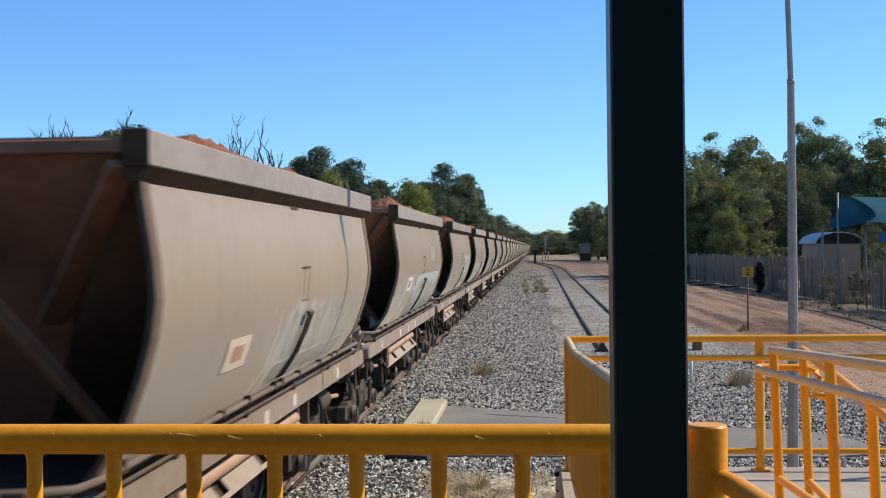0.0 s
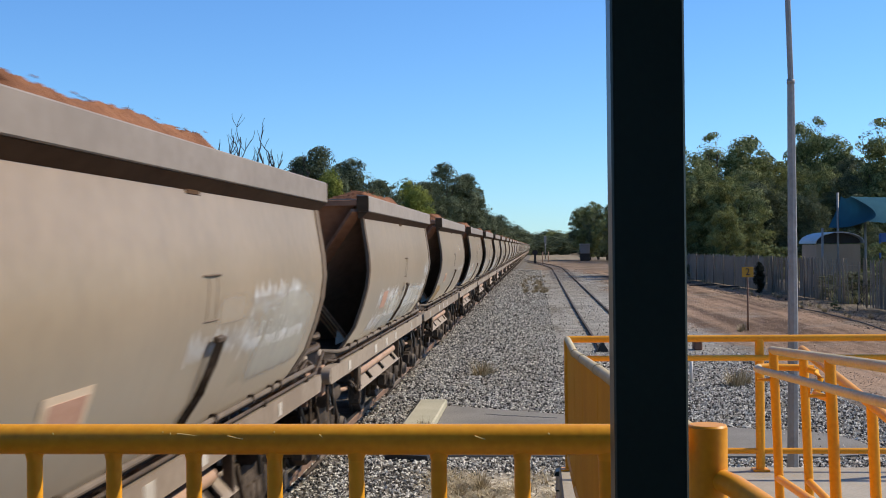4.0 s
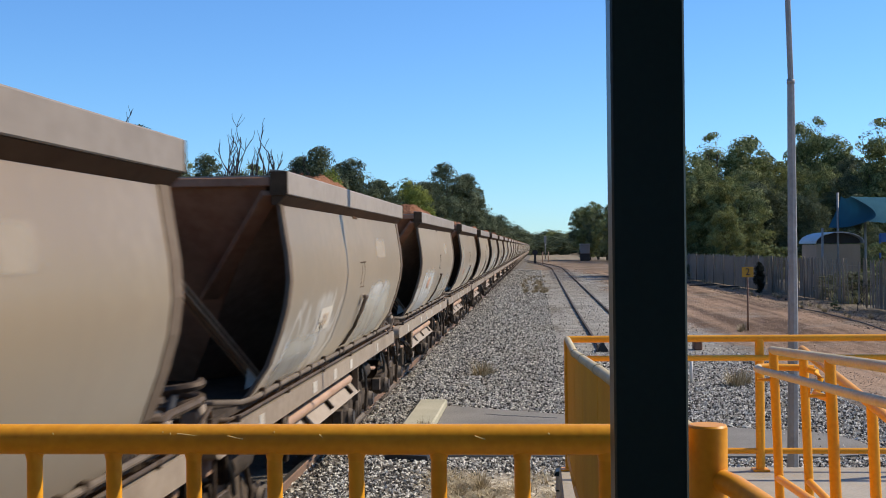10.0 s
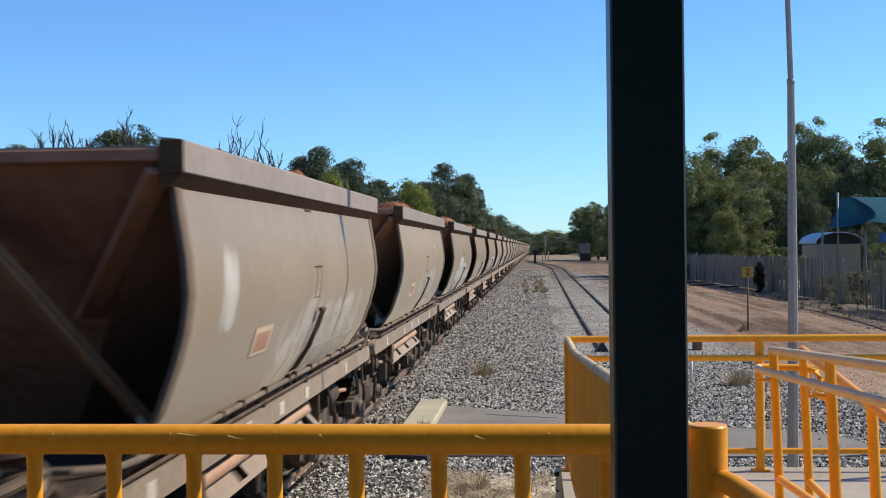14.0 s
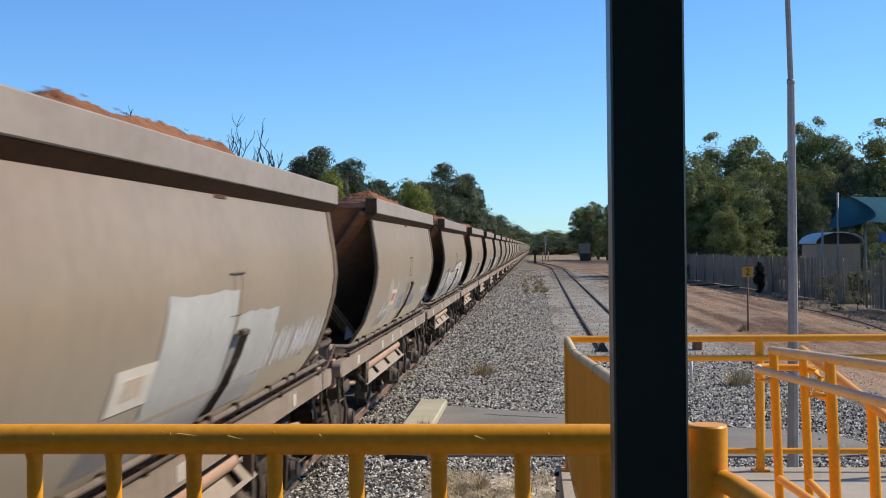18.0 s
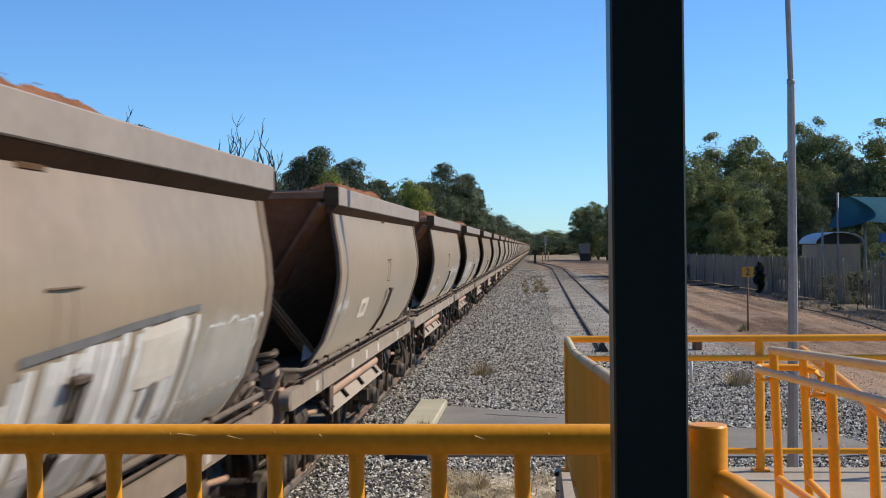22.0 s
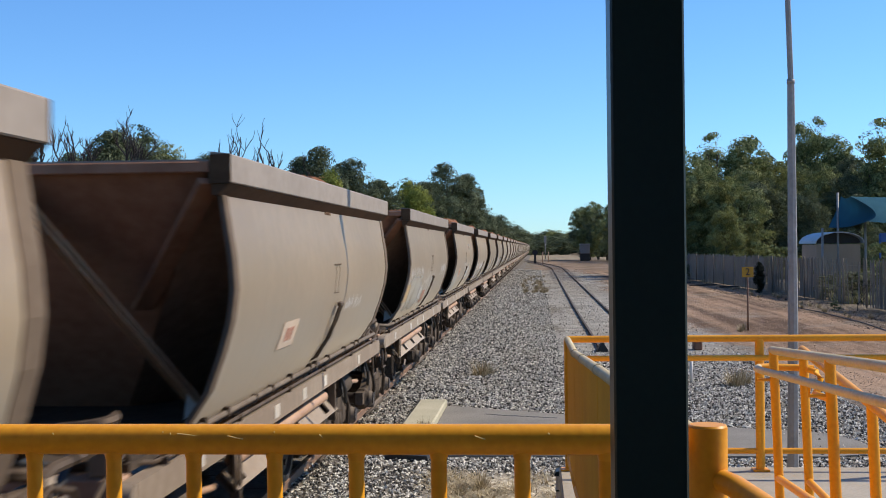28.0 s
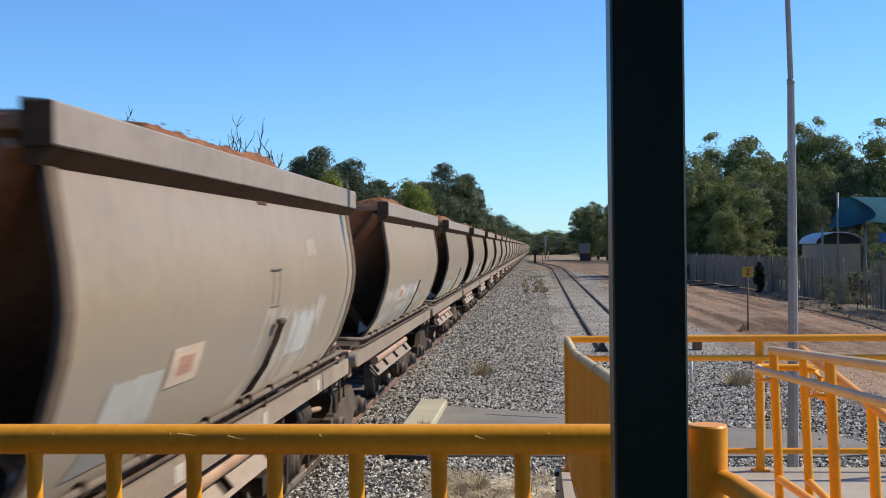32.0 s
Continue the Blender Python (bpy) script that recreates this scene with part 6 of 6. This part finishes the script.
PIPE_LINE = [(9.55, 45.35, 0.02), (9.68, 42.62, 0.02), (9.62, 39.28, 0.02), (9.56, 36.43, 0.02), (9.12, 31.07, 0.02)]


def build_grass():
    tufts = [tuft_mesh(k, 150, 0.28, 0.22) for k in range(3)]
    r = random.Random(9)
    spots = [(-1.02, 22.3, 1.3), (-0.9, 22.6, 0.9), (3.3, 20.6, 1.3), (3.5, 20.9, 1.0), (-1.45, 15.4, 0.8), (-1.38, 15.2, 0.6), (0.5, 12.2, 0.7), (-0.55, 11.9, 0.6), (-0.75, 11.6, 0.5), (5.65, 33.9, 0.9), (5.5, 33.4, 0.7)]
    spots += [(r.uniform(-0.9, 0.6), r.uniform(62, 95), r.uniform(0.5, 1.1)) for _ in range(40)]
    spots += [(10.3 + r.uniform(-0.6, 0.5), r.uniform(36, 90), r.uniform(0.4, 0.9)) for _ in range(40)]
    for x, y, s in spots:
        ob = tagged(new("grass_tuft", tufts[r.randrange(3)]), "dry straw-coloured grass tuft", "grass", "grass tufts")
        ob.location, ob.scale, ob.rotation_euler = (x, y, 0), (s, s, s), (0, 0, r.uniform(0, 6))
    green = [tuft_mesh(k + 7, 170, 0.34, 0.26) for k in range(3)]
    for me in green:
        me.materials[0] = M_GRASS
    # trodden dry grass below the railing
    short = [tuft_mesh(k + 21, 60, 0.10, 0.34) for k in range(3)]
    for k in range(26):
        ob = tagged(new("grass_tuft", short[k % 3]), "flattened dry grass on the sandy ground", "grass", "grass tufts")
        ob.location, ob.rotation_euler = (r.uniform(-1.05, 0.3), 10.9 + 1.6 * r.random() ** 0.8, 0), (0, 0, r.uniform(0, 6))
    for k in range(16):
        ob = tagged(new("green_tuft", green[k % 3]), "half-green long grass against the slat fence", "grass", "green grass by the fence")
        y, s = r.uniform(43.0, 53), r.uniform(1.2, 2.0)
        ob.location, ob.scale, ob.rotation_euler = (11.1 + 0.9 * math.sin(y * 0.045) - 0.004 * (y - 60) + r.uniform(0.2, 1.6), y, 0), (s, s, s), (0, 0, r.uniform(0, 6))
    tw = tagged(new("twiggy_shrub", mesh_of("twiggy_shrub", bare_wood(1.55, 77, 0.8, 0.2, 0.02, 5, 3), M_DEAD)), "dark twiggy half-dead shrub by the fence", "shrub", "shrubs")
    tw.location = (11.15, 43.4, 0)
    tagged(new("ground_pipe", mesh_of("ground_pipe", tube(B(), PIPE_LINE, 0.014, 8), M_BLACK)), "black plastic pipe lying across the dirt", "pipe")
    for x, y, a, d in ((11.0, 68.0, 0.15, 1.9), (9.6, 71.0, 0.1, 1.6), (8.7, 75, -0.2, 1.4), (10.6, 52, 0.9, 0.7)):
        log = tagged(new("fallen_branch", mesh_of("fallen_branch", tube(B(), [(-d / 2, 0, 0.04), (0, 0.08, 0.05), (d / 2, 0, 0.06)], 0.05, 7, 0.03), M_DEAD)), "dark fallen branch on the dirt", "branch", "fallen branches")
        log.location, log.rotation_euler = (x, y, 0), (0, 0, a)
    low = [crown_mesh("bush", 71 + k, (1, 1, 1), 0.05, 6500, (M_LEAF_B, M_LEAF_D, M_LEAF, M_LEAF_X, M_LEAF_G)[k], 14) for k in range(5)]
    for px, y, w, h, k in ((388, 60, 0.6, 1.45, 3), (566, 49.5, 2.6, 1.25, 4), (532, 53.0, 2.4, 1.2, 4), (548, 51.0, 2.2, 1.1, 4), (514, 55.0, 1.8, 1.0, 4), (640, 45.0, 2.0, 0.8, 4), (304, 78, 0.5, 1.15, 1), (268, 84, 0.5, 1.1, 1), (600, 56, 2.2, 2.5, 2), (632, 54, 2.4, 2.4, 2), (470, 66, 2.2, 2.1, 0), (430, 70, 2.2, 2.2, 0), (500, 62, 1.8, 2.0, 0), (290, 88, 3.0, 2.6, 2), (330, 84, 3.2, 2.8, 2), (395, 78, 2.8, 2.6, 2), (310, 86, 1.4, 2.1, 0), (520, 43.5, 0.5, 0.35, 1)):
        if k == 3 and h > 2 * w:
            ob = tagged(new("shrub", CROWNS[0][1]), "narrow blackish-green shrub by the fence", "shrub", "shrubs")
            ob.material_slots[0].link = "OBJECT"
            ob.material_slots[0].material = M_LEAF_X
            ob.location, ob.scale = (place(px, y), y, h * 0.5), (w / 0.9, w / 0.9, h * 0.52)
            continue
        ob = tagged(new("shrub", low[k]), "green and olive shrub by the fence", "shrub", "shrubs")
        ob.location, ob.scale = (place(px, y), y, h * 0.45), (w / 2, w / 2, h * 0.52)


def build_stones():
    """Loose ballast over the gravel, denser close by."""
    r = np.random.RandomState(5)
    base = np.array([(1, 0, 0), (-1, 0, 0), (0, 1, 0), (0, -1, 0), (0, 0, 1), (0, 0, -1)], float)
    tri = np.array([(0, 2, 4), (2, 1, 4), (1, 3, 4), (3, 0, 4), (2, 0, 5), (1, 2, 5), (3, 1, 5), (0, 3, 5)])
    n = 190000
    y = 9.5 + (r.uniform(0, 1, n) ** 2.1) * 115
    x = r.uniform(-2.42, 4.6, n)
    keep = ~((x > -1.76) & (x < 4.0) & (y > 13.6) & (y < np.interp(x, (-1.33, 0.38, 1.93, 2.5, 3.42, 3.66, 3.82), (18.0, 17.05, 16.05, 15.8, 15.42, 15.15, 14.3))) & ~((x > 3.0) & (r.uniform(0, 1, n) < 0.15))) & ~((x > 0.1) & (y < 9.45))
    keep &= ~((y > 19) & (x > -0.85) & (x < 0.45) & (r.uniform(0, 1, n) < 0.15))
    keep &= ~((y > 21) & (x > 0.5) & (r.uniform(0, 1, n) < np.clip((y - 21) / 8, 0, 0.93)))
    keep &= ~((y > 40) & (r.uniform(0, 1, n) < np.clip((y - 40) / 40, 0, 0.5)))
    keep &= ~((x > -1.1) & (y < 12.7) & (r.uniform(0, 1, n) < np.clip((12.9 - y) / 0.6, 0, 0.97)))
    x, y = x[keep], y[keep]
    n = len(x)
    s = r.uniform(0.010, 0.024, n) * (1 + (y - 9) * 0.008) * np.where((y > 25) & (x > -0.2), 0.85, 1.0)
    z = np.where(x < -1.0, np.interp(x, (-1.7, -1.0), (0.042, 0.004)), 0.004)
    jit = base[None] * r.uniform(0.55, 1.25, (n, 6, 1)) + r.normal(size=(n, 6, 3)) * 0.22
    a = r.uniform(0, 6.283, n)
    ca, sa = np.cos(a)[:, None], np.sin(a)[:, None]
    vx = jit[:, :, 0] * ca - jit[:, :, 1] * sa
    vy = jit[:, :, 0] * sa + jit[:, :, 1] * ca
    v = np.stack([vx * s[:, None] + x[:, None], vy * s[:, None] + y[:, None], jit[:, :, 2] * s[:, None] * 0.75 + (z + s * 0.4)[:, None]], axis=2).reshape(-1, 3)
    f = (tri[None] + (np.arange(n) * 6)[:, None, None]).reshape(-1, 3)
    # brown pebbles on the dirt, and dark litter along the fence
    for name, count, xa, xb, ya, yb, mat, label in (("dirt_pebbles", 6000, 4.2, 10.4, 18, 75, M_PEBBLE, "small brown pebbles and clods on the dirt"), ("leaf_litter", 6000, 9.0, 11.6, 34, 80, M_LITTER, "dark dry leaf litter along the fence")):
        px, py, ps = r.uniform(xa, xb, count), ya + (yb - ya) * r.uniform(0, 1, count) ** 1.6, r.uniform(0.008, 0.022, count)
        shape = base[None] * r.uniform(0.5, 1.3, (count, 6, 1)) + r.normal(size=(count, 6, 3)) * 0.22
        pv = shape * ps[:, None, None] * np.array((1, 1, 0.7)) + np.stack([px, py, ps * 0.3], axis=1)[:, None, :]
        pf = (tri[None] + (np.arange(count) * 6)[:, None, None]).reshape(-1, 3)
        tagged(new(name, soup(name, pv.reshape(-1, 3), pf, mat)), label, "debris", kind="stuff")
    tagged(new("ballast_stones", soup("ballast_stones", v, f, M_STONE)), "loose grey crushed-rock ballast beside the track", "gravel", kind="stuff")


build_platform()
build_front_railing()
build_ramp_railings()
build_path()
build_white_post()
build_lamp_pole()
build_train()
build_trees()
build_dead_trees()
build_shed()
build_shade()
build_sign()
build_trackside()
build_grass()
build_main_track()
build_siding()
build_fence()
build_stones()


# ---- what moves ----
# slack in the couplings: how far single wagons stand off the even spacing
SLACK = {1: 0.03, 2: -0.03, 3: 0.07, 5: -0.04, 6: 0.015, 7: -0.06, 8: 0.01, 9: 0.055, 11: -0.02, 12: -0.01, 13: -0.07, 14: -0.01, 15: 0.08, 17: 0.01, 18: -0.03, 19: 0.01}
START_Y = 4.58 - RIM0


def motions():
    for i, w in enumerate(WAGONS):
        y = START_Y - PITCH + i * PITCH + SLACK.get(i, 0.0)
        walk(w, [(t, pose(TRACK_X, y - d, 0)) for t, d in ROLL])
    # wheels: one turning per axle place, taken over by every wagon
    spun = {}
    for w in WAGONS:
        axles = sorted((o for o in w.children if o.name.startswith("wheelset")), key=lambda o: o.location.y)
        for k, o in enumerate(axles):
            if k not in spun:
                rows = []
                for n in range(0, 321):
                    t = n * 0.1
                    rows.append((t, pose(0, AXLES[k], RAIL_Z + 0.004 + WHEEL_R, math.degrees(rolled(t) / WHEEL_R))))
                walk(o, rows)
                spun[k] = o
            else:
                o.rotation_mode = "QUATERNION"
                o.animation_data_create()
                o.animation_data.action = spun[k].animation_data.action
                o.animation_data.action_slot = spun[k].animation_data.action_slot


motions()
